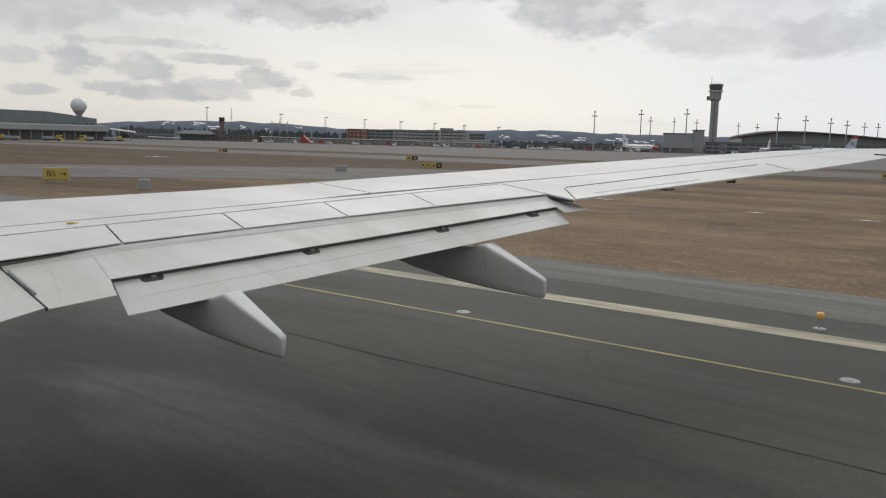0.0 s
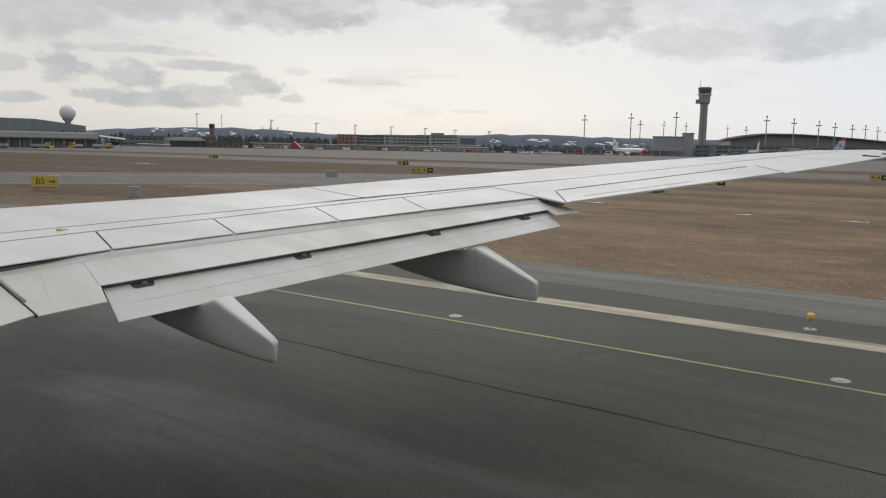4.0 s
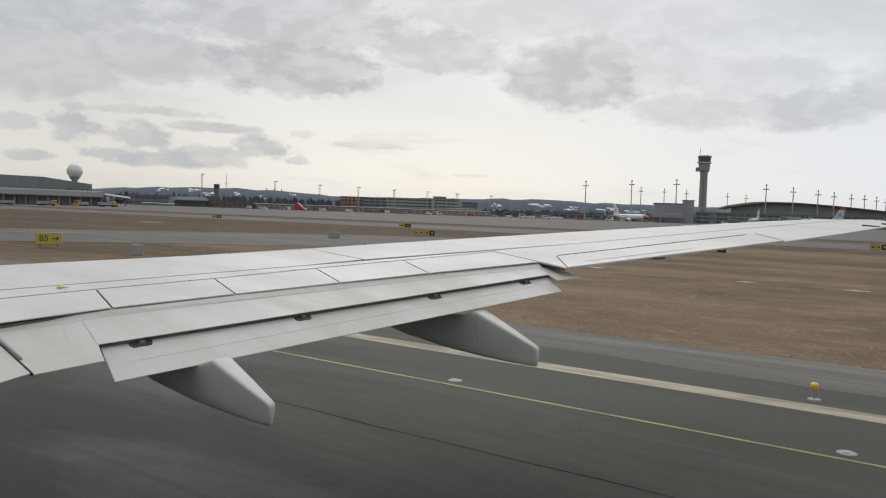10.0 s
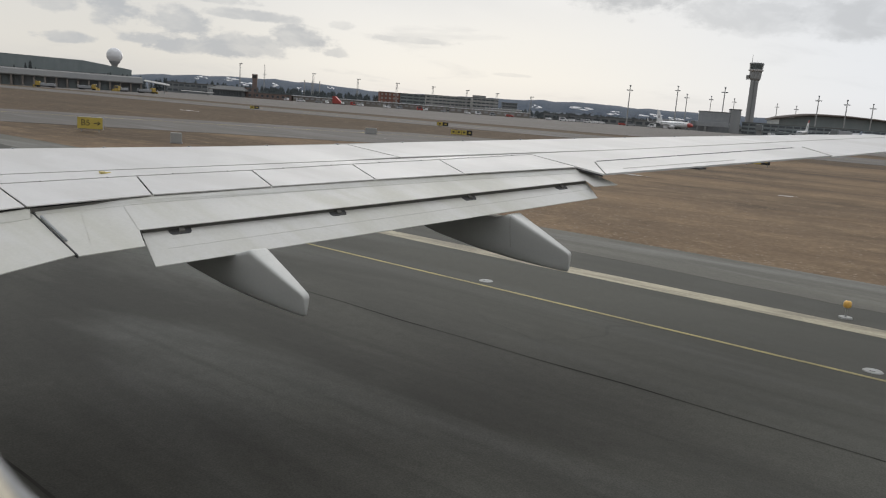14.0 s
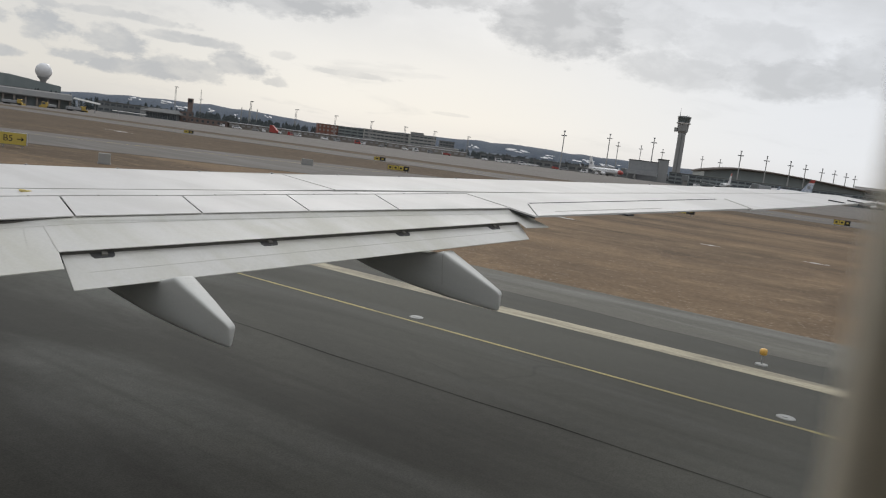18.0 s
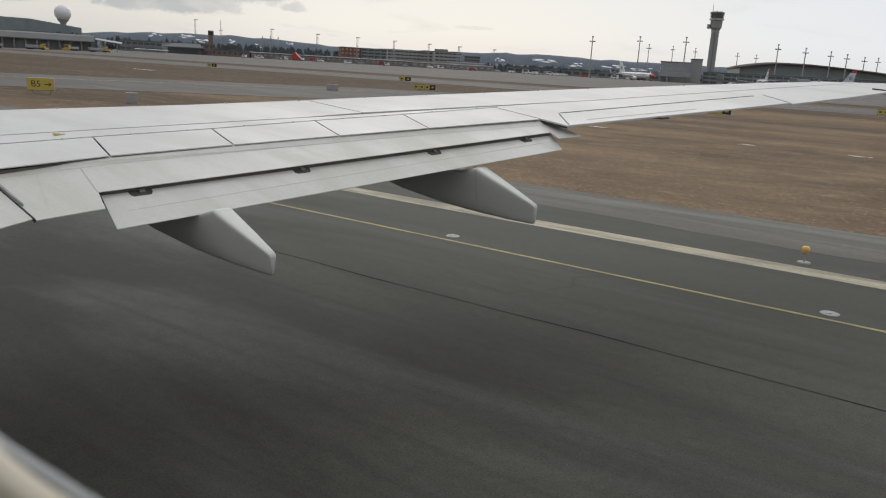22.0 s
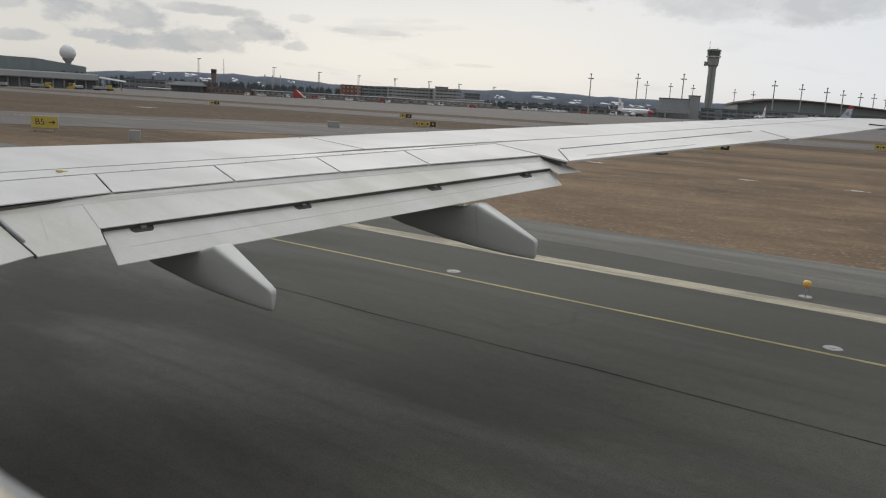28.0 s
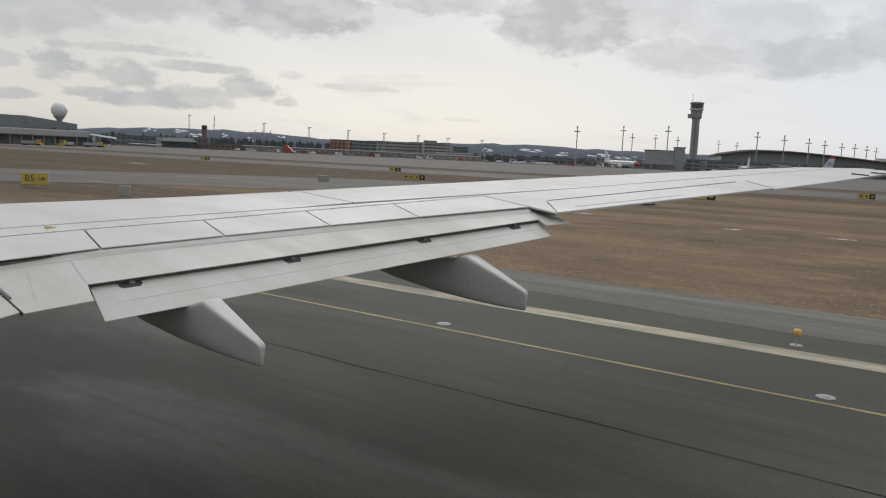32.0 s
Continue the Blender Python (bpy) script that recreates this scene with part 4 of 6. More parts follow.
def conifer_into(bm, rng, x, y, z, h, r):
    """One spruce: trunk and drooping whorls with a ragged outline."""
    tube(bm, (x, y, z), (x, y, z + h * 0.95), r * 0.09, r * 0.02, 5)
    tiers = max(5, int(h / 1.5))
    for i in range(tiers):
        f = i / tiers
        zz = z + h * (0.10 + 0.88 * f)
        rr = r * (1 - f) ** 0.8 * rng.uniform(0.75, 1.15) + 0.12
        n = 7
        tip = bm.verts.new((x, y, min(z + h, zz + h * 0.16)))
        ring = []
        for k in range(n * 2):
            a = k * math.pi / n + f * 5
            q = rr * (rng.uniform(0.85, 1.15) if k % 2 == 0 else rng.uniform(0.4, 0.6))
            ring.append(bm.verts.new((x + q * math.cos(a), y + q * math.sin(a), zz - (0.12 * rr if k % 2 == 0 else -0.1 * rr))))
        for k in range(n * 2):
            bm.faces.new((ring[k], ring[(k + 1) % (2 * n)], tip))


def bare_tree_into(bm, rng, x, y, z, h):
    """A leafless birch or aspen: forked limbs and a haze of twigs."""
    def limb(p, d, length, r, depth):
        q = p + d * length
        tube(bm, p, q, r, r * 0.6, 4)
        if depth:
            for _ in range(3):
                nd = (d + Vector((rng.uniform(-0.7, 0.7), rng.uniform(-0.7, 0.7), rng.uniform(0.0, 0.5)))).normalized()
                limb(p.lerp(q, rng.uniform(0.55, 1.0)), nd, length * rng.uniform(0.5, 0.75), r * 0.55, depth - 1)
    limb(Vector((x, y, z)), Vector((rng.uniform(-0.06, 0.06), rng.uniform(-0.06, 0.06), 1)).normalized(), h * 0.45, h * 0.018, 3)


def woods(name, spots, label, mat, bare=False, seed=1):
    """A belt of trees: (x1, y1, x2, y2, count, depth, low, high)."""
    rng = random.Random(seed)
    bm = bmesh.new()
    for x1, y1, x2, y2, count, depth, low, high in spots:
        for _ in range(count):
            f, g = rng.random(), rng.random() * depth
            x, y = x1 + (x2 - x1) * f - g * 0.4, y1 + (y2 - y1) * f + g
            h = rng.uniform(low, high)
            if bare:
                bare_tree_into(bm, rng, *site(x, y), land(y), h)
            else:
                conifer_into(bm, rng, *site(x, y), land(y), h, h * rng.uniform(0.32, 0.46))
    tagged(part(name, bm, mat), label, "woods", kind="stuff")


woods("spruce_woods", [(-800, 520, -640, 720, 220, 60, 11, 16), (-560, 760, -330, 900, 460, 90, 7, 11), (-420, 640, -250, 700, 200, 60, 5, 8), (-760, 250, -640, 420, 90, 30, 9, 14), (-330, 900, -150, 980, 120, 60, 8, 12), (-590, 345, -500, 470, 90, 40, 8, 10.5)],
      "dark spruce trees beyond the airport buildings", CONIFER)
woods("bare_woods", [(-640, 560, -520, 700, 24, 40, 9, 14), (-440, 720, -300, 780, 26, 30, 9, 14)], "bare brown birches among the spruces", BARE_WOOD, True, 2)


def single_spruce(x, y, h):
    t = thing("spruce_tree", "dark green spruce beside the hangar", "tree", "spruces by the hangar", (x, y, 0))
    rng = random.Random(int(x * 7 + y))
    bm = bmesh.new()
    tube(bm, (0, 0, 0), (0, 0, h * 0.95), h * 0.02, h * 0.004, 6)
    part("trunk", bm, BARK, t)
    bm = bmesh.new()
    conifer_into(bm, rng, 0, 0, 0.6, h - 0.6, h * 0.2)
    part("crown", bm, CONIFER, t)


for i in range(12):
    single_spruce(-640 - i * 7 + (i % 3) * 4, 262 - i * 5.5 + (i % 4) * 3, 13 + (i * 5) % 7)


# ---- airport buildings ----
def house(name, a, b, depth, top, wall, roof, label, category="building", bay=5.0, storeys=2, win=(0.55, 0.5), sill=0.3, roof_over=0.4, pane=WINDOW_DARK, low=0.0):
    """A flat-roofed block whose front runs from a to b (seen from the runway), with a recessed pane for each bay and storey."""
    a, b = Vector((*a, 0)), Vector((*b, 0))
    length = (b - a).length
    turn = math.degrees(math.atan2(b.y - a.y, b.x - a.x))
    t = thing(name, label, category, at=(a.x, a.y, low + 0.04), turn=turn)
    top -= land(a.y)
    body = part("wall", one_box(0, length, 0, depth, 0, top - low), wall, t)
    part("roof", one_box(-roof_over, length + roof_over, -roof_over, depth + roof_over, top - low + 0.004, top - low + 0.5, 0.08), roof, t)
    count = max(1, int(length / bay))
    step = length / count
    h = (top - low) / storeys
    if storeys and win:
        for s in range(storeys):
            for i in range(count):
                x0 = (i + 0.5 - win[0] / 2) * step
                z0 = s * h + sill * h
                bm = one_box(x0, x0 + win[0] * step, -0.04, 0.1, z0, z0 + win[1] * h)
                w = part("window", bm, pane, t)
                if i < 24 and length < 150:
                    bm = one_box(x0 - 0.12, x0 + win[0] * step + 0.12, -0.10, -0.045, z0 - 0.16, z0 - 0.02)
                    part("sill", bm, GALVANISED, w)
    return t


def build_buildings():
    # long fire and plough garage with its deep roof and bays
    a, b = Vector((-478, 124, 0)), Vector((-425.7, 232.4, 0))
    length = (b - a).length
    g = thing("garage_building", "long grey airport garage with a deep metal roof and dark bays", "garage", at=(a.x, a.y, 0), turn=math.degrees(math.atan2(b.y - a.y, b.x - a.x)))
    g.location.z = land(b.y)
    part("wall", one_box(0, length, 3.0, 22, -2, 5.2), DARK_CLAD, g)
    bm = bmesh.new()
    loft(bm, [[(x, -0.6, 4.9), (x, -0.6, 5.5), (x, 4.0, 8.2), (x, 11, 9.0), (x, 22, 8.4), (x, 22, 5.2)] for x in (-1.0, length + 1.0)])
    part("roof", bm, GREY_ROOF, g, "grey standing-seam metal roof")
    bays = 22
    for i in range(bays + 1):
        x = i * length / bays
        part("column", one_box(x - 0.5, x + 0.5, 0.2, 3.0, -2, 5.0, 0.05), PIER_WALL, g)
    for i in range(bays):
        x = (i + 0.5) * length / bays
        part("bay_door", one_box(x - 1.9, x + 1.9, 2.86, 2.996, -1.0, 4.4), DARK_CLAD if i % 3 else GREEN_CLAD, g, "grey roller door")
    # hangar with a radar dome behind
    h = thing("hangar", "huge grey-green aircraft hangar with pale doors", "hangar", at=(-791.4, 160.2, 0), turn=66)
    part("wall", one_box(0, 230, 0, 70, 0, 15), PALE_CLAD, h)
    bm = bmesh.new()
    loft(bm, [[(-1, y, 14.5), (-1, y, 24), (90, y, 26), (190, y, 25), (231, y, 20), (231, y, 14.5)] for y in (-1.5, 71)])
    part("roof", bm, GREEN_CLAD, h, "grey-green fascia and shallow roof")
    for i in range(9):
        part("hangar_door", one_box(6 + i * 25, 27 + i * 25, -0.25, -0.01, 0.1, 13.8), WHITE_PAINT if i % 4 else DARK_CLAD, h, "tall pale sliding door")
        part("window", one_box(10 + i * 25, 21 + i * 25, -0.4, -0.26, 1.5, 5.0), WINDOW_DARK, h)
    r = thing("radar_dome", "white radar dome on a flared concrete stem", "radar dome", at=(-849, 432, 0))
    bm = bmesh.new()
    rings = [[(q * math.cos(t), q * math.sin(t), z) for t in np.linspace(0, math.tau, 25)[:-1]] for z, q in ((0, 2.6), (20, 2.6), (25, 3.2), (28, 5.8), (29, 6.0))]
    smooth(part("stem", loft(bm, rings), CONCRETE_GREY, r, "grey flared concrete stem"))
    bm = bmesh.new()
    rings = [[(8.4 * math.cos(e) * math.cos(t), 8.4 * math.cos(e) * math.sin(t), 35.2 + 8.4 * math.sin(e)) for t in np.linspace(0, math.tau, 29)[:-1]] for e in np.linspace(-0.87, 1.5, 12)]
    smooth(part("dome", loft(bm, rings), WHITE_PAINT, r, "white panelled dome"))
    # low blocks between
    house("workshop_building", (-570, 333), (-546, 354), 22, 11.0, DARK_CLAD, GREY_ROOF, "low dark workshop with a grey flat roof", bay=4, storeys=2, win=(0.8, 0.45), sill=0.3)

    def shelter(x, y, turn, length, depth, z0, z1, label, lean=0.0):
        c = thing("canopy_shelter", label, "shelter", at=(x, y, 0), turn=turn)
        c.location.z = 0.04 + land(y)
        bm = bmesh.new()
        loft(bm, [[(0, q, z0 + d), (length, q, z1 + d), (length, q, z1 + d + 0.25), (0, q, z0 + d + 0.25)] for q, d in ((-0.5, -0.3), (depth, lean))])
        part("roof", bm, PALE_CLAD, c, "pale sloping sheet roof")
        count = max(2, int(length / 7))
        for i in range(count):
            f = (i + 0.3) / (count - 0.4)
            for q in (0.8, depth - 0.8):
                bm = bmesh.new()
                part("post", tube(bm, (f * length, q, 0), (f * length, q, z0 + (z1 - z0) * f), 0.14, 0.14, 8), GALVANISED, c)
    shelter(-412, 226.4, 58, 13.5, 9, 6.8, 5.2, "white-roofed open shelter on thin posts", 0.6)
    shelter(-444.8, 269.3, 58, 20, 5, 2.6, 2.4, "long low white canopy beside the workshops")
    # glazed hall under a broad hipped roof
    w = thing("glazed_hall", "dark glazed hall under a broad brown-grey roof", "building", at=(-535.6, 350.3, 0), turn=33)
    w.location.z = land(350)
    part("wall", one_box(1, 25, 1, 16, 0, 5.0), DARK_CLAD, w)
    bm = bmesh.new()
    loft(bm, [[(x0, -1.5, z), (x1, -1.5, z), (x1, 19, z), (x0, 19, z)] for x0, x1, z in ((-1.5, 27.5, 4.6), (-1.5, 27.5, 5.2))])
    part("fascia", bm, GREY_ROOF, w)
    bm = bmesh.new()
    loft(bm, [[(-1.5, -1.5, 5.205), (27.5, -1.5, 5.205), (27.5, 19, 5.205), (-1.5, 19, 5.205)], [(3, 6, 8.0), (24, 6, 8.0), (24, 12, 8.0), (3, 12, 8.0)]])
    part("roof", bm, GREY_ROOF, w, "brown-grey hipped roof")
    for i in range(9):
        p = part("window", one_box(1.4 + i * 2.62, 3.7 + i * 2.62, 0.86, 0.996, 0.4, 4.4), WINDOW_DARK, w)
        part("mullion", one_box(2.5 + i * 2.62, 2.6 + i * 2.62, 0.80, 0.855, 0.4, 4.4), GALVANISED, p)
    house("brick_block", (-520, 368), (-513, 378), 14, 11.0, BRICK, GREY_ROOF, "brown brick block beside the apron", bay=4, storeys=2)
    house("brick_wing", (-506, 370), (-482, 386), 10, 7.4, BRICK, GREY_ROOF, "low brick wing with small dark windows", bay=4, storeys=1, win=(0.4, 0.4), sill=0.35)
    t = thing("brick_tower", "slim brown brick tower with a dark open top", "tower", at=(-524.8, 383.5, 0), turn=50)
    part("shaft", one_box(-1.8, 1.8, -1.8, 1.8, 0, 15, 0.1), BRICK, t)
    part("crown", one_box(-2.1, 2.1, -2.1, 2.1, 15.004, 19.0, 0.15), BRICK, t)
    # solid dark box: the opening's shade is in its colour
    part("opening", one_box(-1.3, 1.3, -2.18, -2.06, 15.8, 18.2), SEAL_SHADE_DARK, t)
    house("pier_building", (-483, 389), (-398, 475), 14, 7.2, PIER_WALL, WHITE_PAINT, "long low beige pier with a white roof edge", bay=4.2, storeys=1, win=(0.62, 0.34), sill=0.5, pane=GALVANISED, roof_over=1.2)
    house("goods_building", (-398, 478), (-350, 520), 12, 7.0, PIER_WALL, WHITE_PAINT, "low beige goods building with pale doors", bay=5, storeys=1, win=(0.6, 0.4), sill=0.4, pane=GALVANISED)
    o = house("orange_building", (-634, 636), (-620, 654), 18, 20.5, ORANGE_CLAD, GREY_ROOF, "orange-clad block with white framed windows", bay=4.2, storeys=4, win=(0.42, 0.42), pane=PALE_CLAD)
    house("glass_building", (-619, 654), (-592, 700), 20, 20.5, GREEN_CLAD, GREY_ROOF, "grey-green office block with dark glass bands", bay=7, storeys=5, win=(0.85, 0.5))
    house("office_building", (-560, 632), (-516, 676), 18, 20, PALE_CLAD, GREY_ROOF, "pale concrete offices with bands of windows", bay=4.4, storeys=5, win=(0.85, 0.42))
    house("office_building", (-502, 640), (-484, 660), 16, 20, PALE_CLAD, GREY_ROOF, "pale concrete offices with bands of windows", bay=4.4, storeys=5, win=(0.85, 0.42))
    house("stair_tower", (-514, 655), (-504, 664), 8, 22.5, CONCRETE_GREY, GREY_ROOF, "grey concrete stair tower between offices", bay=9, storeys=1, win=None)
    house("glass_block", (-480, 662), (-468, 672), 12, 17, DARK_CLAD, GREY_ROOF, "dark glazed office end", bay=3, storeys=5, win=(0.8, 0.6))
    house("white_gate_building", (-466, 616), (-440, 640), 8, 10, PALE_CLAD, WHITE_PAINT, "white framed gate building", bay=26, storeys=1, win=(0.86, 0.7), sill=0.05)
    house("long_service_building", (-420, 650), (-240, 700), 14, 9, DARK_CLAD, GREY_ROOF, "long dark service building behind the apron", bay=8, storeys=1, win=(0.7, 0.4))
    # pier block with a bridge, then the terminal
    house("gate_tower", (-211, 520), (-192, 528), 14, 16.5, GREY_PAINT, GREY_ROOF, "plain grey gate tower beside the stands", bay=30, storeys=1, win=None)
    house("gate_tower", (-192, 527), (-186, 530), 9, 19, CONCRETE_GREY, GREY_ROOF, "pale stair tower beside the stands", bay=30, storeys=1, win=None)
    house("pier_gallery", (-186, 534), (-60, 560), 20, 11, GREEN_CLAD, GREY_ROOF, "dark glazed gallery pier along the stands", bay=4.5, storeys=3, win=(0.86, 0.55), sill=0.25)
    # terminal with its long arched roof
    tm = thing("terminal_building", "dark glass airport terminal under a long curved roof", "terminal", at=(-211, 694, -3.2), turn=25)

    def crest(x):
        f = x / 140
        return 19.6 + 4.6 * math.sin(min(1.0, f / 0.26) * math.pi * 0.5) - 6.4 * max(0.0, f - 0.40) ** 1.3 / 0.6 ** 1.3
    bm = bmesh.new()
    part("wall", loft(bm, [[(x, 4, 0), (x, 4, crest(x) - 1.5), (x, 80, crest(x) - 1.5), (x, 80, 0)] for x in np.linspace(1, 137, 20)]), GREEN_CLAD, tm)
    bm = bmesh.new()
    smooth(part("roof", loft(bm, [[(x, 0, crest(x) - 1.3), (x, 0, crest(x)), (x, 30, crest(x) + 1.2), (x, 86, crest(x)), (x, 86, crest(x) - 1.3)] for x in np.linspace(0, 140, 29)]), TERMINAL_ROOF, tm, "long brown curved roof"))
    for s in range(2):
        for i in range(26):
            x0 = 4 + i * 5.1
            if 1.2 + s * 6.2 + 5.0 > min(crest(x0), crest(x0 + 4.4)) - 2.6:
                continue
            p = part("window", one_box(x0, x0 + 4.4, 3.86, 3.996, 1.2 + s * 6.2, 6.2 + s * 6.2), WINDOW_DARK, tm)
            part("transom", one_box(x0, x0 + 4.4, 3.80, 3.855, 3.6 + s * 6.2, 3.8 + s * 6.2), GALVANISED, p)
    house("terminal_wing", (-88.5, 752), (-8, 790), 24, 18.6, GREEN_CLAD, GREY_ROOF, "dark green-grey glazed wing of the terminal", bay=6, storeys=3, win=(0.85, 0.5))
    house("roof_plant", (-128, 985), (-92, 992), 10, 26, WHITE_PAINT, WHITE_PAINT, "white plant house behind the terminal", bay=60, storeys=1, win=None)
    hill = thing("grass_bank", "straw-coloured grass bank beside the terminal", "bank", at=(60, 780, 0), kind="structure")
    bm = bmesh.new()
    loft(bm, [[(-80, y, 0), (-50, y, 13 if 0 < y < 90 else 0.2), (200, y, 15 if 0 < y < 90 else 0.2), (420, y, 10 if 0 < y < 90 else 0.2), (470, y, 0)] for y in (-20, 15, 80, 120)])
    part("slope", bm, material("straw_bank", (0.30, 0.22, 0.13), 0.9, second=(0.2, 0.15, 0.09), scale=0.05, amount=0.8, fine=0.2, fine_scale=0.6), hill)
    # control tower
    ct = thing("control_tower", "tall grey concrete control tower with dark glazed cab", "control tower", at=(-322, 947, -3), turn=20)
    bm = bmesh.new()
    rings = [[(q * math.cos(t) * 1.0, q * math.sin(t), z) for t in np.linspace(0, math.tau, 17)[:-1]] for z, q in ((0, 5.0), (20, 4.7), (62, 4.5), (70, 5.0))]
    smooth(part("shaft", loft(bm, rings), CONCRETE_GREY, ct, "grey concrete shaft with a vertical groove"))
    part("groove", one_box(-0.45, 0.45, -5.1, -4.4, 0, 66), DARK_CLAD, ct, "dark vertical glazing strip")

    def drum(name, rows, mat, label, n=12):
        bm = bmesh.new()
        part(name, loft(bm, [[(q * math.cos(t), q * math.sin(t), z) for t in np.linspace(0, math.tau, n + 1)[:-1]] for z, q in rows]), mat, ct, label)
    drum("lower_deck", ((66, 5.0), (68, 6.4), (76, 6.9), (77, 6.9)), CONCRETE_GREY, "grey equipment floors")
    drum("balcony", ((77.01, 8.2), (78.4, 8.6)), WHITE_PAINT, "pale balcony ring")
    drum("cab", ((78.41, 7.2), (84.5, 8.0)), CAB_GLASS, "dark sloping cab glazing")
    drum("cab_roof", ((84.51, 8.3), (86.0, 8.1), (86.5, 6.5)), DARK_CLAD, "dark flat cab roof")
    part("side_pod", one_box(-10.0, -6.4, -2.0, 2.0, 67, 72, 0.3), CONCRETE_GREY, ct, "small side platform")
    for x, y, top, r in ((-5.5, 0, 96, 0.35), (0, 2, 89, 0.12), (3, -1, 89, 0.12), (5, 3, 89, 0.12)):
        part("antenna", tube(bmesh.new(), (x, y, 86), (x, y, top), r, r * 0.5, 6), GALVANISED, ct)


build_buildings()


# ---- masts ----
def apron_mast(x, y, h):
    h -= 6.0
    m = thing("floodlight_mast", "slim grey apron floodlight mast with a cross arm", "light mast", "apron floodlight masts", (x, y, 0), 12)
    bm = bmesh.new()
    part("pole", tube(bm, (0, 0, 0), (0, 0, h), 0.50, 0.32, 10), GALVANISED, m)
    part("crossarm", one_box(-2.3, 2.3, -0.35, 0.35, h - 3.0, h - 2.5, 0.1), GALVANISED, m)
    for q in (-1.8, -0.9, 0.9, 1.8):
        part("floodlight", one_box(q - 0.35, q + 0.35, -0.8, -0.355, h - 3.2, h - 2.4, 0.08), GREY_PAINT, m)
    part("cap", one_box(-0.6, 0.6, -0.6, 0.6, h + 0.004, h + 1.0, 0.1), GREY_PAINT, m)


for x, y, h in ((-272, 535, 35), (-261, 595, 39), (-297, 699, 38), (-310, 791, 41), (-211, 562, 37.5), (-289, 799, 40), (-280, 908, 41), (-247, 865, 38), (-162, 619, 37), (-148, 643, 36), (-135, 667, 35),
                (-131, 708, 35), (-125, 750, 35), (-121, 791, 36), (-117, 832, 36), (-117, 892, 36.5), (-102, 1095, 40), (-92, 1096, 38), (-62, 898, 38), (-20, 700, 36), (30, 720, 36)):
    apron_mast(x, y, h)


def high_mast(x, y, h):
    h -= 6.0
    m = thing("high_mast_light", "pale high-mast light with a tilted lamp head", "light mast", "high-mast lights", (x, y, 0), 30)
    for q in (-0.6, 0.6):
        bm = bmesh.new()
        part("leg", tube(bm, (q, 0, 0), (q, 0, h), 0.28, 0.2, 6), GALVANISED, m)
    for i in range(int(h / 3)):
        part("rung", one_box(-0.6, 0.6, -0.08, 0.08, 2 + i * 3, 2.25 + i * 3), GALVANISED, m)
    part("lamp_head", one_box(-1.1, 2.7, -0.7, 0.7, h, h + 0.7, 0.12), PALE_CLAD, m)


for x, y, h in ((-611, 517, 34), (-581, 550, 32), (-553, 578, 31), (-526, 603, 30), (-499, 625, 29), (-475, 644, 28), (-736, 518, 42), (-446, 664, 27)):
    high_mast(x, y, h)


def lattice_mast(x, y, h):
    m = thing("lattice_mast", "thin steel lattice radio mast", "radio mast", "", (x, y, 0))
    for i in range(3):
        a = i * math.tau / 3
        bm = bmesh.new()
        part("chord", tube(bm, (1.1 * math.cos(a), 1.1 * math.sin(a), 0), (0.35 * math.cos(a), 0.35 * math.sin(a), h), 0.14, 0.1, 5), GALVANISED, m)
    for i in range(14):
        z = h * (i + 0.5) / 14
        r = 1.1 - 0.75 * z / h
        bm = bmesh.new()
        for k in range(3):
            a, b = k * math.tau / 3, (k + 1) * math.tau / 3
            tube(bm, (r * math.cos(a), r * math.sin(a), z), (r * math.cos(b), r * math.sin(b), z + h / 20), 0.07, 0.07, 4)
        part("brace", bm, GALVANISED, m)
    part("crossarm", one_box(-3.5, 3.5, -0.12, 0.12, h * 0.72, h * 0.72 + 0.35), GALVANISED, m)


lattice_mast(-720, 539, 37)


def chimney(x, y, h):
    m = thing("flue_pipe", "slim pale steel flue pipe", "flue", "flue pipes", (x, y, 0))
    bm = bmesh.new()
    part("pipe", tube(bm, (0, 0, 0), (0, 0, h), 0.5, 0.45, 10), GALVANISED, m)


for i in range(3):
    chimney(-640 + i * 5, 530 + i * 6, 22)


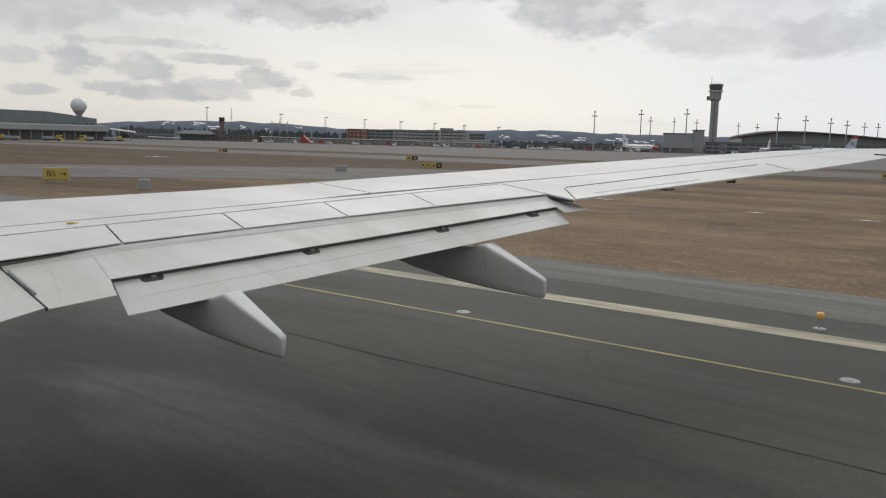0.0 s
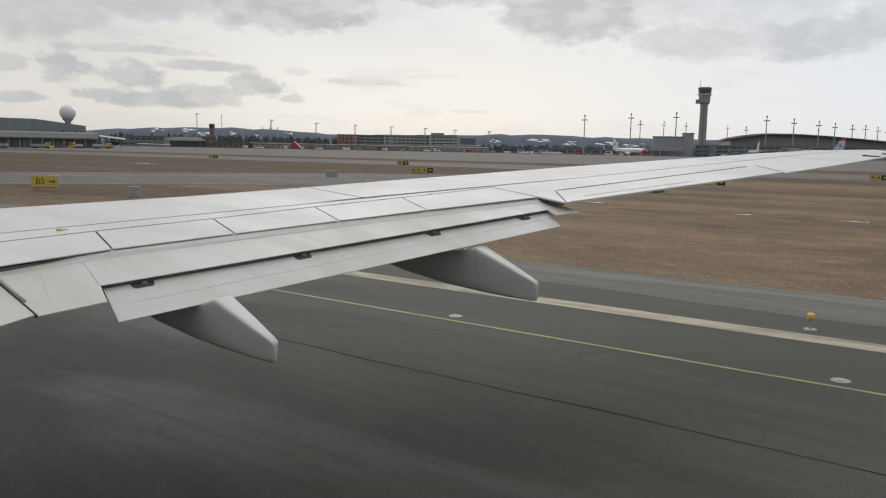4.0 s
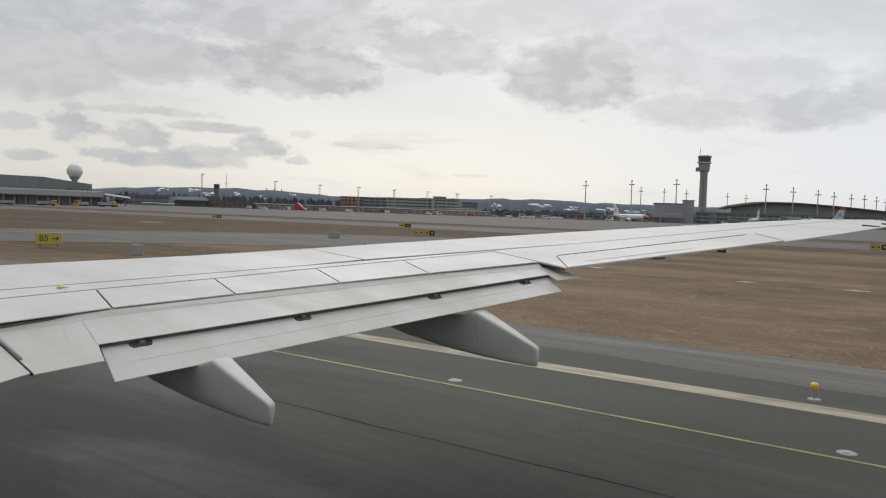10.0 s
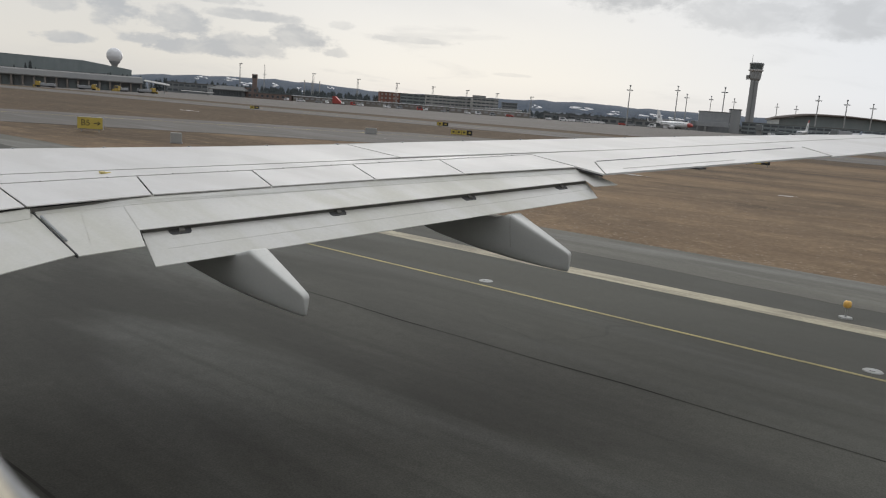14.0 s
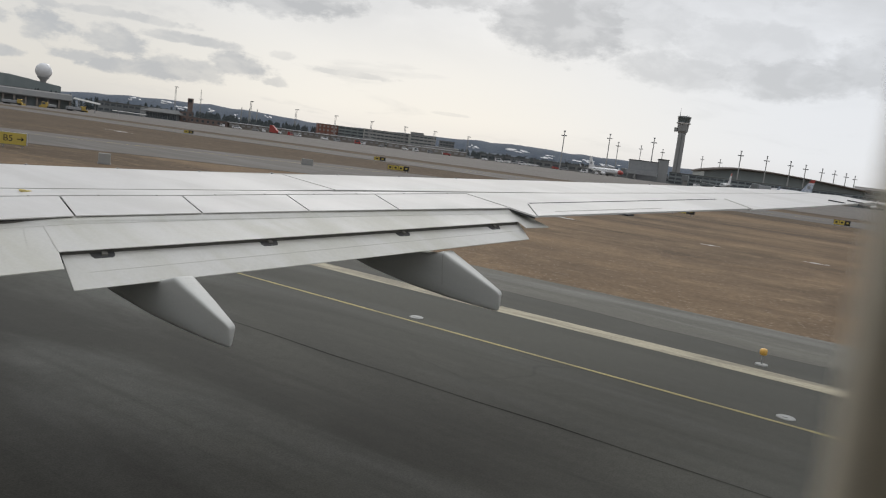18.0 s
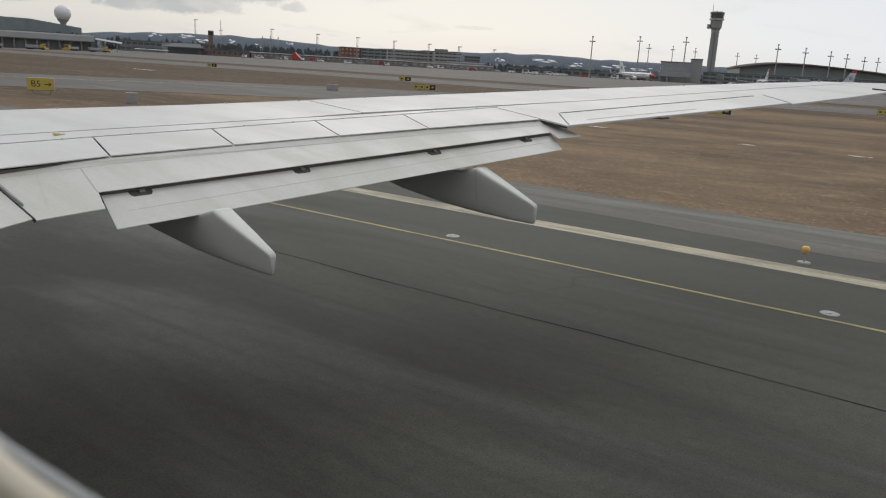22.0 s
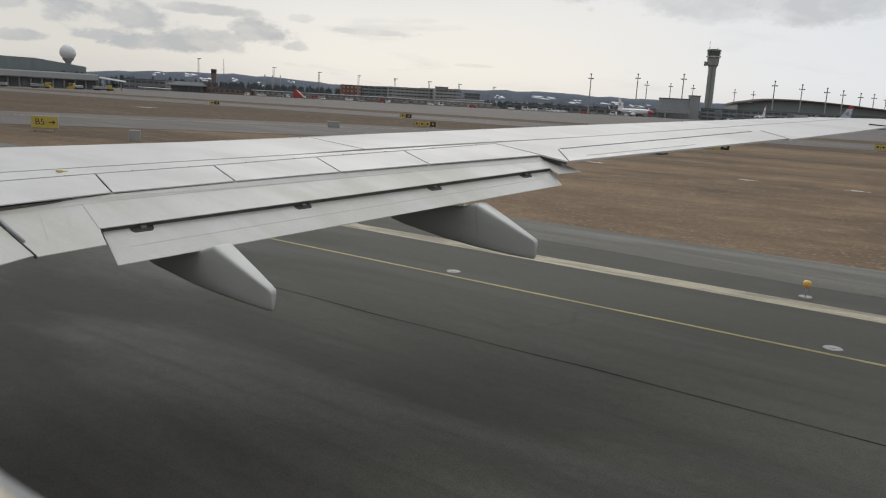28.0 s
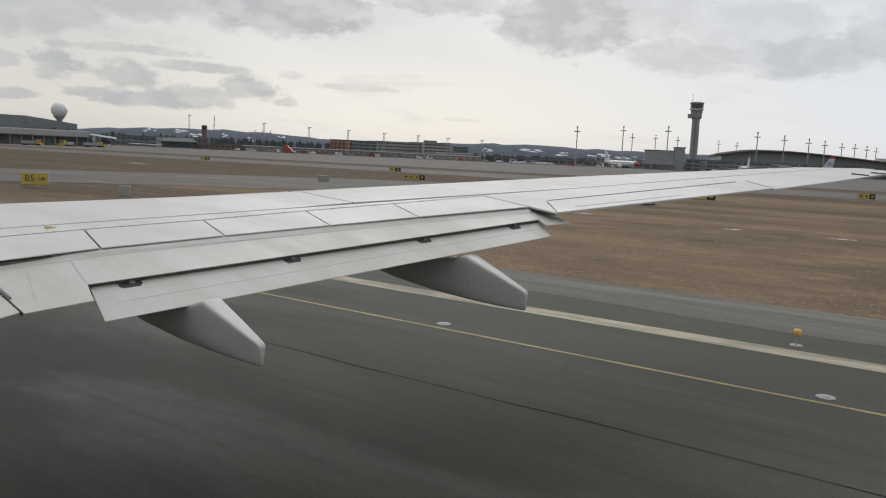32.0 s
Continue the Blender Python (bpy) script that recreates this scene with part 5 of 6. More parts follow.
# ---- parked aircraft ----
def airliner_parked(x, y, turn, nose, fin, fin_tip, label, grow=1.0):
    """A parked twin-jet, nose along its own -x."""
    p = thing("parked_airliner", label, "aircraft", "parked airliners", (x, y, 0), turn)
    g = grow

    def ring(px, r, z, n=16):
        return [(px * g, r * g * math.cos(t), (z + r * math.sin(t)) * g) for t in np.linspace(0, math.tau, n + 1)[:-1]]
    rows = [(-17.0, 1.35, 3.3), (-12, 1.9, 3.4), (-4, 1.95, 3.4), (6, 1.95, 3.4), (11, 1.7, 3.6), (16, 1.0, 4.1), (19.5, 0.35, 4.6)]
    smooth(part("fuselage", loft(bmesh.new(), [ring(*r) for r in rows]), WHITE_PAINT, p, "white fuselage"))
    rows = [(-19.6, 0.1, 2.9), (-19.2, 0.6, 3.0), (-18.2, 1.05, 3.15), (-17.02, 1.36, 3.3)] if nose is WHITE_PAINT else [(-19.6, 0.1, 2.9), (-19.2, 0.6, 3.0), (-18.2, 1.05, 3.15), (-17.0, 1.38, 3.3), (-15.4, 1.60, 3.35)]
    smooth(part("nose", loft(bmesh.new(), [ring(*r) for r in rows]), nose, p))
    for s in (1, -1):
        bm = bmesh.new()
        loft(bm, [[(-4 * g, s * 1.8 * g, 2.5 * g), (0, s * 1.8 * g, 3.0 * g), (3.2 * g, s * 1.8 * g, 2.6 * g), (0, s * 1.8 * g, 2.3 * g)],
                  [(5.3 * g, s * 17 * g, 4.1 * g), (6.0 * g, s * 17 * g, 4.2 * g), (6.9 * g, s * 17 * g, 4.1 * g), (6.0 * g, s * 17 * g, 4.0 * g)]])
        part("wing", bm, GREY_PAINT, p, "pale grey swept wing")
        bm = bmesh.new()
        loft(bm, [[(5.4 * g, s * 17 * g, 4.1 * g), (7.0 * g, s * 17 * g, 4.1 * g), (6.2 * g, s * 17.1 * g, 4.2 * g)], [(6.6 * g, s * 17.5 * g, 6.3 * g), (7.5 * g, s * 17.5 * g, 6.3 * g), (7.0 * g, s * 17.6 * g, 6.3 * g)]])
        part("winglet", bm, fin, p)
        bm = bmesh.new()
        loft(bm, [[(q * g, s * 4.9 * g + r * g * math.cos(t), (1.55 + r * math.sin(t)) * g) for t in np.linspace(0, math.tau, 15)[:-1]] for q, r in ((-6.2, 0.75), (-5.8, 1.0), (-3.5, 1.02), (-1.8, 0.62))])
        smooth(part("engine", bm, WHITE_PAINT, p, "white engine nacelle"))
        bm = bmesh.new()
        loft(bm, [[(14.6 * g, s * 0.8 * g, 4.5 * g), (16 * g, s * 0.8 * g, 4.65 * g), (18 * g, s * 0.8 * g, 4.5 * g)], [(18.2 * g, s * 6.8 * g, 5.2 * g), (18.8 * g, s * 6.8 * g, 5.25 * g), (19.6 * g, s * 6.8 * g, 5.2 * g)]])
        part("tailplane", bm, GREY_PAINT, p)
        for q in (-1.2, 1.2):
            bm = bmesh.new()
            loft(bm, [[(0.8 * g + r * g * math.cos(t), s * 2.8 * g + o * g, (0.58 + r * math.sin(t)) * g) for t in np.linspace(0, math.tau, 13)[:-1]] for o, r in ((q * 0.25 - 0.18, 0.5), (q * 0.25, 0.58), (q * 0.25 + 0.18, 0.5))])
            part("wheel", bm, RUBBER, p)
        bm = bmesh.new()
        part("gear_leg", tube(bm, (0.8 * g, s * 2.8 * g, 0.5 * g), (0.6 * g, s * 2.8 * g, 2.5 * g), 0.14 * g, 0.16 * g, 8), GREY_PAINT, p)
        bm = bmesh.new()
        for i in range(26):
            box(bm, (-12.4 + i * 0.95) * g, (-12.05 + i * 0.95) * g, s * 1.86 * g - 0.08, s * 1.86 * g + 0.08, 3.85 * g, 4.25 * g)
        tagged(part("cabin_windows", bm, WINDOW_DARK, p, "row of small dark cabin windows"), kind="stuff")
    bm = bmesh.new()
    loft(bm, [[(-15.6 * g + 0.35 * g * math.cos(t), o * g, (0.36 + 0.35 * math.sin(t)) * g) for t in np.linspace(0, math.tau, 13)[:-1]] for o in (-0.3, 0.3)])
    part("wheel", bm, RUBBER, p)
    bm = bmesh.new()
    part("gear_leg", tube(bm, (-15.6 * g, 0, 0.3 * g), (-15.4 * g, 0, 2.3 * g), 0.12 * g, 0.12 * g, 8), GREY_PAINT, p)
    bm = bmesh.new()
    loft(bm, [[(12.5 * g, -0.2 * g, 4.6 * g), (18.8 * g, -0.15 * g, 4.6 * g), (18.8 * g, 0.15 * g, 4.6 * g), (12.5 * g, 0.2 * g, 4.6 * g)], [(16.6 * g, -0.1 * g, 10.6 * g), (19.7 * g, -0.08 * g, 10.6 * g), (19.7 * g, 0.08 * g, 10.6 * g), (16.6 * g, 0.1 * g, 10.6 * g)]])
    f = part("fin", bm, fin, p)
    bm = bmesh.new()
    loft(bm, [[(16.6 * g, -0.1 * g, 10.61 * g), (19.7 * g, -0.08 * g, 10.61 * g), (19.7 * g, 0.08 * g, 10.61 * g), (16.6 * g, 0.1 * g, 10.61 * g)], [(17.9 * g, -0.07 * g, 12.5 * g), (20.3 * g, -0.05 * g, 12.5 * g), (20.3 * g, 0.05 * g, 12.5 * g), (17.9 * g, 0.07 * g, 12.5 * g)]])
    part("fin_tip", bm, fin_tip, f)
    bm = bmesh.new()
    for q in (1, -1):
        tube(bm, (17.2 * g, q * 0.17 * g, 7.9 * g), (17.2 * g, q * 0.2 * g, 7.9 * g), 1.0 * g, 1.0 * g, 14)
    part("fin_emblem", bm, GREY_PAINT, f, "round dark emblem")
    return p


airliner_parked(-213, 486, 152, RED_PAINT, WHITE_PAINT, WHITE_PAINT, "white airliner with a red nose parked at its stand", 0.95)
airliner_parked(-150, 540, -60, RED_PAINT, WHITE_PAINT, RED_PAINT, "white airliner facing the gallery, red nose", 0.95)
airliner_parked(-116, 548, -8, RED_PAINT, PALE_BLUE, RED_PAINT, "large white airliner with a blue fin and red tip", 1.12)
airliner_parked(-52, 545, -30, WHITE_PAINT, WHITE_PAINT, WHITE_PAINT, "white airliner parked at the terminal stand", 0.95)
airliner_parked(-18, 560, -30, WHITE_PAINT, WHITE_PAINT, BLUE_PAINT, "white airliner parked at the far stand", 0.95)
airliner_parked(-805, 178, 200, WHITE_PAINT, BLUE_PAINT, BLUE_PAINT, "white airliner with a dark blue fin by the hangar", 1.0)
airliner_parked(-770, 200, 200, WHITE_PAINT, BLUE_PAINT, BLUE_PAINT, "white airliner with a dark blue fin near the hangar doors", 1.0)


# ---- jet bridges and vehicles ----
def jet_bridge(x, y, turn, length):
    j = thing("jet_bridge", "grey jet bridge on a wheeled column", "jet bridge", "jet bridges", (x, y, 0), turn)
    part("tunnel", one_box(0, length, -1.4, 1.4, 3.6, 6.6, 0.15), GREY_PAINT, j)
    part("cab", one_box(length, length + 3.2, -2.0, 2.0, 3.3, 6.9, 0.3), DARK_CLAD, j)
    for q in (0.7,):
        part("column", one_box(length * q - 0.5, length * q + 0.5, -1.6, 1.6, 0.0, 3.59), GALVANISED, j)
    part("glazing", one_box(1, length - 1, -1.46, -1.405, 4.6, 6.0), WINDOW_DARK, j)


for x, y, turn, length in ((-190, 522, 190, 22), (-172, 530, -75, 18), (-120, 540, -100, 20), (-75, 552, -80, 18), (-40, 640, -95, 30), (-225, 530, 215, 16)):
    jet_bridge(x, y, turn, length)


def van(x, y, turn, paint, label, category="van", length=5.0, height=2.2):
    v = thing("service_van", label, category, "apron vehicles", (x, y, 0.04), turn)
    L, H = length, height
    bm = bmesh.new()
    loft(bm, [[(-L / 2, s, 0.35), (L / 2, s, 0.35), (L / 2, s, 1.0), (L / 2 - 0.6, s, 1.15), (L / 2 - 1.3, s * 0.94, H), (-L / 2, s * 0.94, H)] for s in (-0.95, 0.95)])
    part("body", bm, paint, v)
    part("windscreen", one_box(L / 2 - 1.35, L / 2 - 0.75, -0.8, 0.8, 1.25, H - 0.12), WINDOW_DARK, v)
    for s in (-0.97, 0.92):
        part("side_window", one_box(-L / 2 + 0.5, L / 2 - 1.5, s, s + 0.05, 1.3, H - 0.25), WINDOW_DARK, v)
    for wx in (-L / 2 + 0.9, L / 2 - 0.9):
        for s in (-0.9, 0.9):
            bm = bmesh.new()
            part("wheel", tube(bm, (wx, s - 0.1, 0.36), (wx, s + 0.1, 0.36), 0.36, 0.36, 12), RUBBER, v)
    return v


rng = random.Random(11)
for i in range(26):
    f = i / 25
    x, y = -470 + 260 * f + rng.uniform(-6, 6), 372 + 105 * f + rng.uniform(-8, 8)
    paint, word = ((WHITE_PAINT, "white"), (WHITE_PAINT, "white"), (GREY_PAINT, "grey"), (WHITE_PAINT, "white"), (RED_PAINT, "red"), (GREY_PAINT, "grey"))[i % 6]
    van(x, y, rng.uniform(0, 180), paint, word + " service van parked on the apron", length=rng.choice((4.4, 5.2, 6.5)), height=rng.choice((1.6, 2.1, 2.6)))


for x, y, turn, h in ((-245, 401, 20, 2.4), (-246, 412, 160, 1.7), (-240, 421, 10, 2.2), (-233, 417, 100, 1.6), (-148, 478, 60, 2.0), (-104, 509, 15, 1.8)):
    van(x, y, turn, WHITE_PAINT, "white baggage van beside the parked airliners", length=4.8, height=h)


def stair_truck(x, y, turn):
    s = thing("stair_truck", "orange-red passenger stair truck on the apron", "stair truck", "apron vehicles", (x, y, 0.04), turn)
    bm = bmesh.new()
    loft(bm, [[(-3.5, q, 0.5), (3.5, q, 0.5), (3.5, q, 1.4), (-1.5, q, 5.6), (-3.5, q, 5.6)] for q in (-1.1, 1.1)])
    part("stairs", bm, RED_PAINT, s)
    part("chassis", one_box(-3.6, 4.8, -1.1, 1.1, 0.3, 0.49), BLACK, s)
    part("cab", one_box(3.51, 5.0, -1.0, 1.0, 0.5, 1.9, 0.15), WHITE_PAINT, s)
    for wx in (-2.5, 3.9):
        for q in (-1.0, 1.0):
            bm = bmesh.new()
            part("wheel", tube(bm, (wx, q - 0.12, 0.38), (wx, q + 0.12, 0.38), 0.38, 0.38, 12), RUBBER, s)


stair_truck(-416, 375, 20)


def plough_truck(x, y, turn):
    t = thing("plough_truck", "yellow airport snow plough truck before the garage", "truck", "yellow trucks", (x, y, 0.0), turn)
    part("chassis", one_box(-5, 4.6, -1.1, 1.1, 0.6, 0.95), BLACK, t)
    part("cab", one_box(2.4, 4.6, -1.25, 1.25, 0.96, 3.2, 0.2), TRUCK_YELLOW, t)
    part("windscreen", one_box(4.5, 4.66, -1.0, 1.0, 2.0, 2.9), WINDOW_DARK, t)
    part("hopper", one_box(-5, 2.2, -1.25, 1.25, 0.96, 2.4, 0.15), GREY_PAINT, t, "grey sand hopper")
    part("blade", one_box(5.0, 5.4, -2.2, 2.2, 0.1, 1.3, 0.1), TRUCK_YELLOW, t)
    part("blade_arm", one_box(4.3, 5.01, -0.5, 0.5, 0.6, 0.9), BLACK, t)
    for wx in (-3.8, -2.4, 3.3):
        for q in (-1.05, 1.05):
            bm = bmesh.new()
            part("wheel", tube(bm, (wx, q - 0.18, 0.52), (wx, q + 0.18, 0.52), 0.52, 0.52, 12), RUBBER, t)


for x, y, turn in ((-428, 180, 230), (-414, 196, 40), (-417, 216, 300), (-404, 224, 85)):
    plough_truck(x, y, turn)


# ---- airfield signs, lamps, snow ----
def guidance_sign(x, y, turn, length, panels, label):
    """A low yellow guidance sign with a black location panel and bars for its lettering."""
    s = thing("guidance_sign", label, "sign", "airfield signs", (x, y, 0), turn)
    part("case", one_box(-length / 2, length / 2, -0.12, 0.12, 0.25, 1.05, 0.03), BLACK, s, "dark sign case")
    w = length / panels
    for i in range(panels):
        dark = i == panels - 1
        p = part("sign_panel", one_box(-length / 2 + i * w + 0.03, -length / 2 + (i + 1) * w - 0.03, -0.14, -0.121, 0.29, 1.01), BLACK if dark else SIGN_YELLOW, s, "black panel" if dark else "yellow panel")
        part("bar", one_box(-length / 2 + (i + 0.3) * w, -length / 2 + (i + 0.7) * w, -0.15, -0.141, 0.52, 0.80), SIGN_YELLOW if dark else BLACK, p)
    for q in (-0.4, 0.4):
        bm = bmesh.new()
        part("leg", tube(bm, (q * length, 0, 0), (q * length, 0, 0.26), 0.05, 0.05, 8), GALVANISED, s)


guidance_sign(-78, 104, 37, 3.6, 4, "yellow and black taxiway guidance sign in the grass")
guidance_sign(-28.5, 99.5, 16, 3.0, 3, "yellow and black taxiway guidance sign beside the taxiway")
guidance_sign(-14.1, 138.0, 6, 2.4, 3, "yellow and black guidance sign before the apron")
guidance_sign(-188.6, 138, 54, 2.6, 2, "small yellow guidance sign near the service taxiway")
guidance_sign(-109, 138, 38, 2.6, 2, "small yellow guidance sign near the apron road")
b = thing("equipment_cabinet", "pale grey equipment cabinet standing in the grass", "cabinet", at=(-75.7, 79.7, 0), turn=43)
part("body", one_box(-0.8, 0.8, -0.3, 0.3, 0.12, 0.85, 0.03), PALE_CLAD, b)
part("plinth", one_box(-0.85, 0.85, -0.33, 0.33, 0, 0.118), CONCRETE_GREY, b)


c = thing("equipment_cabinet", "small pale grey cabinet standing in the grass", "cabinet", at=(-53.0, 34.2, 0), turn=55)
part("body", one_box(-0.42, 0.42, -0.25, 0.25, 0.08, 0.80, 0.03), PALE_CLAD, c)
part("plinth", one_box(-0.46, 0.46, -0.28, 0.28, 0, 0.078), CONCRETE_GREY, c)

e = thing("exit_sign", "yellow runway exit sign with black letters in the grass", "sign", "airfield signs", (-64.9, 33.6, 0), 48)
part("case", one_box(-1.05, 1.05, -0.12, 0.12, 0.22, 1.25, 0.03), GALVANISED, e, "pale metal sign case")
face = part("sign_panel", one_box(-1.01, 1.01, -0.14, -0.121, 0.26, 1.21), SIGN_YELLOW, e, "yellow panel")
word = bpy.data.curves.new("sign_text", "FONT")
word.body, word.size, word.extrude, word.align_x, word.align_y = "B5", 0.72, 0.004, "CENTER", "CENTER"
word.materials.append(BLACK)
flat_text = new("sign_letters", word)
flat_text.parent = e
flat_text.matrix_basis = pose(-0.36, -0.146, 0.735, 90, 0, 0)
bm = bmesh.new()
for shape in ([(0.30, 0.70), (0.66, 0.70), (0.66, 0.77), (0.30, 0.77)], [(0.62, 0.56), (0.86, 0.735), (0.62, 0.91), (0.62, 0.80), (0.72, 0.735), (0.62, 0.67)]):
    top = [bm.verts.new((x, -0.150, z)) for x, z in shape]
    low = [bm.verts.new((x, -0.141, z)) for x, z in shape]
    bm.faces.new(top)
    for i in range(len(shape)):
        j = (i + 1) % len(shape)
        bm.faces.new((top[i], low[i], low[j], top[j]))
part("arrow", bm, BLACK, face)
for q in (-0.7, 0.7):
    bm = bmesh.new()
    part("leg", tube(bm, (q, 0, 0), (q, 0, 0.23), 0.05, 0.05, 8), GALVANISED, e)


def edge_lamp(x, y):
    l = thing("runway_edge_lamp", "small amber runway edge lamp on a short stem", "runway lamp", "runway edge lamps", (x, y, 0.03))
    bm = bmesh.new()
    part("base", tube(bm, (0, 0, 0), (0, 0, 0.03), 0.15, 0.14, 16), PALE_CLAD, l)
    bm = bmesh.new()
    part("stem", tube(bm, (0, 0, 0.03), (0, 0, 0.24), 0.022, 0.022, 10), GALVANISED, l)
    bm = bmesh.new()
    rings = [[(r * math.cos(t), r * math.sin(t), z) for t in np.linspace(0, math.tau, 17)[:-1]] for z, r in ((0.24, 0.06), (0.27, 0.085), (0.36, 0.085), (0.39, 0.06), (0.40, 0.01))]
    smooth(part("lens", loft(bm, rings), LAMP_AMBER, l, "amber glass lens"))


for x in (-183, -123, -63, -3, 57):
    edge_lamp(x, 18.75)


def snow_patch(x, y, length, width, turn, seed):
    """A thin torn sheet of old snow, a few scraps lying beside it."""
    rng = random.Random(seed)
    bm = bmesh.new()
    scraps = [(0.0, 0.0, 1.0)] + [(rng.uniform(-0.75, 0.75), rng.uniform(-0.9, 0.9), rng.uniform(0.12, 0.34)) for _ in range(4)]
    for ox, oy, grow in scraps:
        ring = []
        mid = bm.verts.new((ox * length, oy * width, 0.022 * grow + 0.006))
        for i in range(26):
            t = i / 26 * math.tau
            r = grow * rng.uniform(0.45, 1.1)
            ring.append(bm.verts.new((ox * length + length / 2 * r * math.cos(t), oy * width + width / 2 * r * math.sin(t), 0.005)))
        for i in range(26):
            bm.faces.new((ring[i], ring[(i + 1) % 26], mid))
    ob = tagged(part("snow_patch", bm, SNOW), "thin torn strip of old snow lying on dry grass", "snow", "snow patches")
    ob.matrix_world = pose(x, y, 0, 0, 0, turn)


for i, (x, y, l, w, turn) in enumerate(((-6.6, 54, 1.1, 0.5, -6), (-13.3, 54.5, 1.2, 0.35, 3), (-26, 58, 1.9, 0.5, 0), (-58, 78, 5, 0.8, 10), (-66, 72, 4, 0.7, 0), (-150, 100, 10, 1.2, 0))):
    snow_patch(x, y, l, w, turn, 20 + i)


# ---- runway and taxiway paint ----
def stripe(name, x0, x1, y0, y1, mat, label, z=0.0345):
    ob = tagged(part(name, one_box(x0, x1, y0, y1, z - 0.003, z + 0.0), mat), label, "line marking", "runway stripes")
    return ob


for i in range(4):
    stripe("aiming_stripe", 22.0, 52.0, 3.6 + i * 1.1, 4.4 + i * 1.1, LINE_PAINT, "worn cream aiming stripe painted on the runway")


def ribbon(name, pts, width, z, mat, label):
    """A painted line along smooth plan points."""
    bm = bmesh.new()
    rows = []
    for i, p in enumerate(pts):
        a, b = Vector(pts[max(0, i - 1)]), Vector(pts[min(len(pts) - 1, i + 1)])
        d = (b - a).normalized()
        n = Vector((-d.y, d.x)) * width / 2
        q = Vector(p)
        rows.append([bm.verts.new((*(q + n), z)), bm.verts.new((*(q - n), z))])
    for a, b in zip(rows, rows[1:]):
        bm.faces.new((a[0], a[1], b[1], b[0]))
    return tagged(part(name, bm, mat), label, "line marking", kind="structure")


for y in (10.6, 3.2, -5.0):
    wander = [(x, y + 0.03 * math.sin(x * 0.7 + y) + 0.02 * math.sin(x * 2.3)) for x in np.arange(-120, 60, 1.5)]
    ribbon("asphalt_joint", wander, 0.04, 0.0325, BITUMEN, "dark sealed joint between strips of asphalt")
ribbon("taxi_line", [(-600, 14.3), (-100, 14.3), (0, 14.3), (900, 14.3)], 0.11, 0.0365, LINE_YELLOW, "thin yellow guide line painted on the dark asphalt")


def flush_light(x, y):
    """A round inset taxiway light, level with the asphalt."""
    l = thing("inset_light", "pale round light set flush in the asphalt", "runway lamp", "inset lights along the guide line", (x, y, 0.034))
    bm = bmesh.new()
    part("rim", tube(bm, (0, 0, 0), (0, 0, 0.012), 0.17, 0.15, 20), PALE_CLAD, l, "worn pale metal rim")
    bm = bmesh.new()
    part("prism", box(bm, -0.05, 0.05, -0.07, 0.07, 0.012, 0.024, 0.006), GALVANISED, l)


for i in range(9):
    flush_light(-51.0 + i * 8.2, 14.75)

arc = [(-112 + 4 * t, 24.3 + 5.4 * t + 0.17 * t * t) for t in np.linspace(0, 10, 24)]
ribbon("taxi_line", arc, 0.3, 0.028, YELLOW_PAINT, "yellow taxiway centre line curving off the runway")
ribbon("taxi_line", [(-1000, 154), (-300, 154), (1500, 154)], 0.3, 0.036 + land(154), YELLOW_PAINT, "yellow centre line of the parallel taxiway")


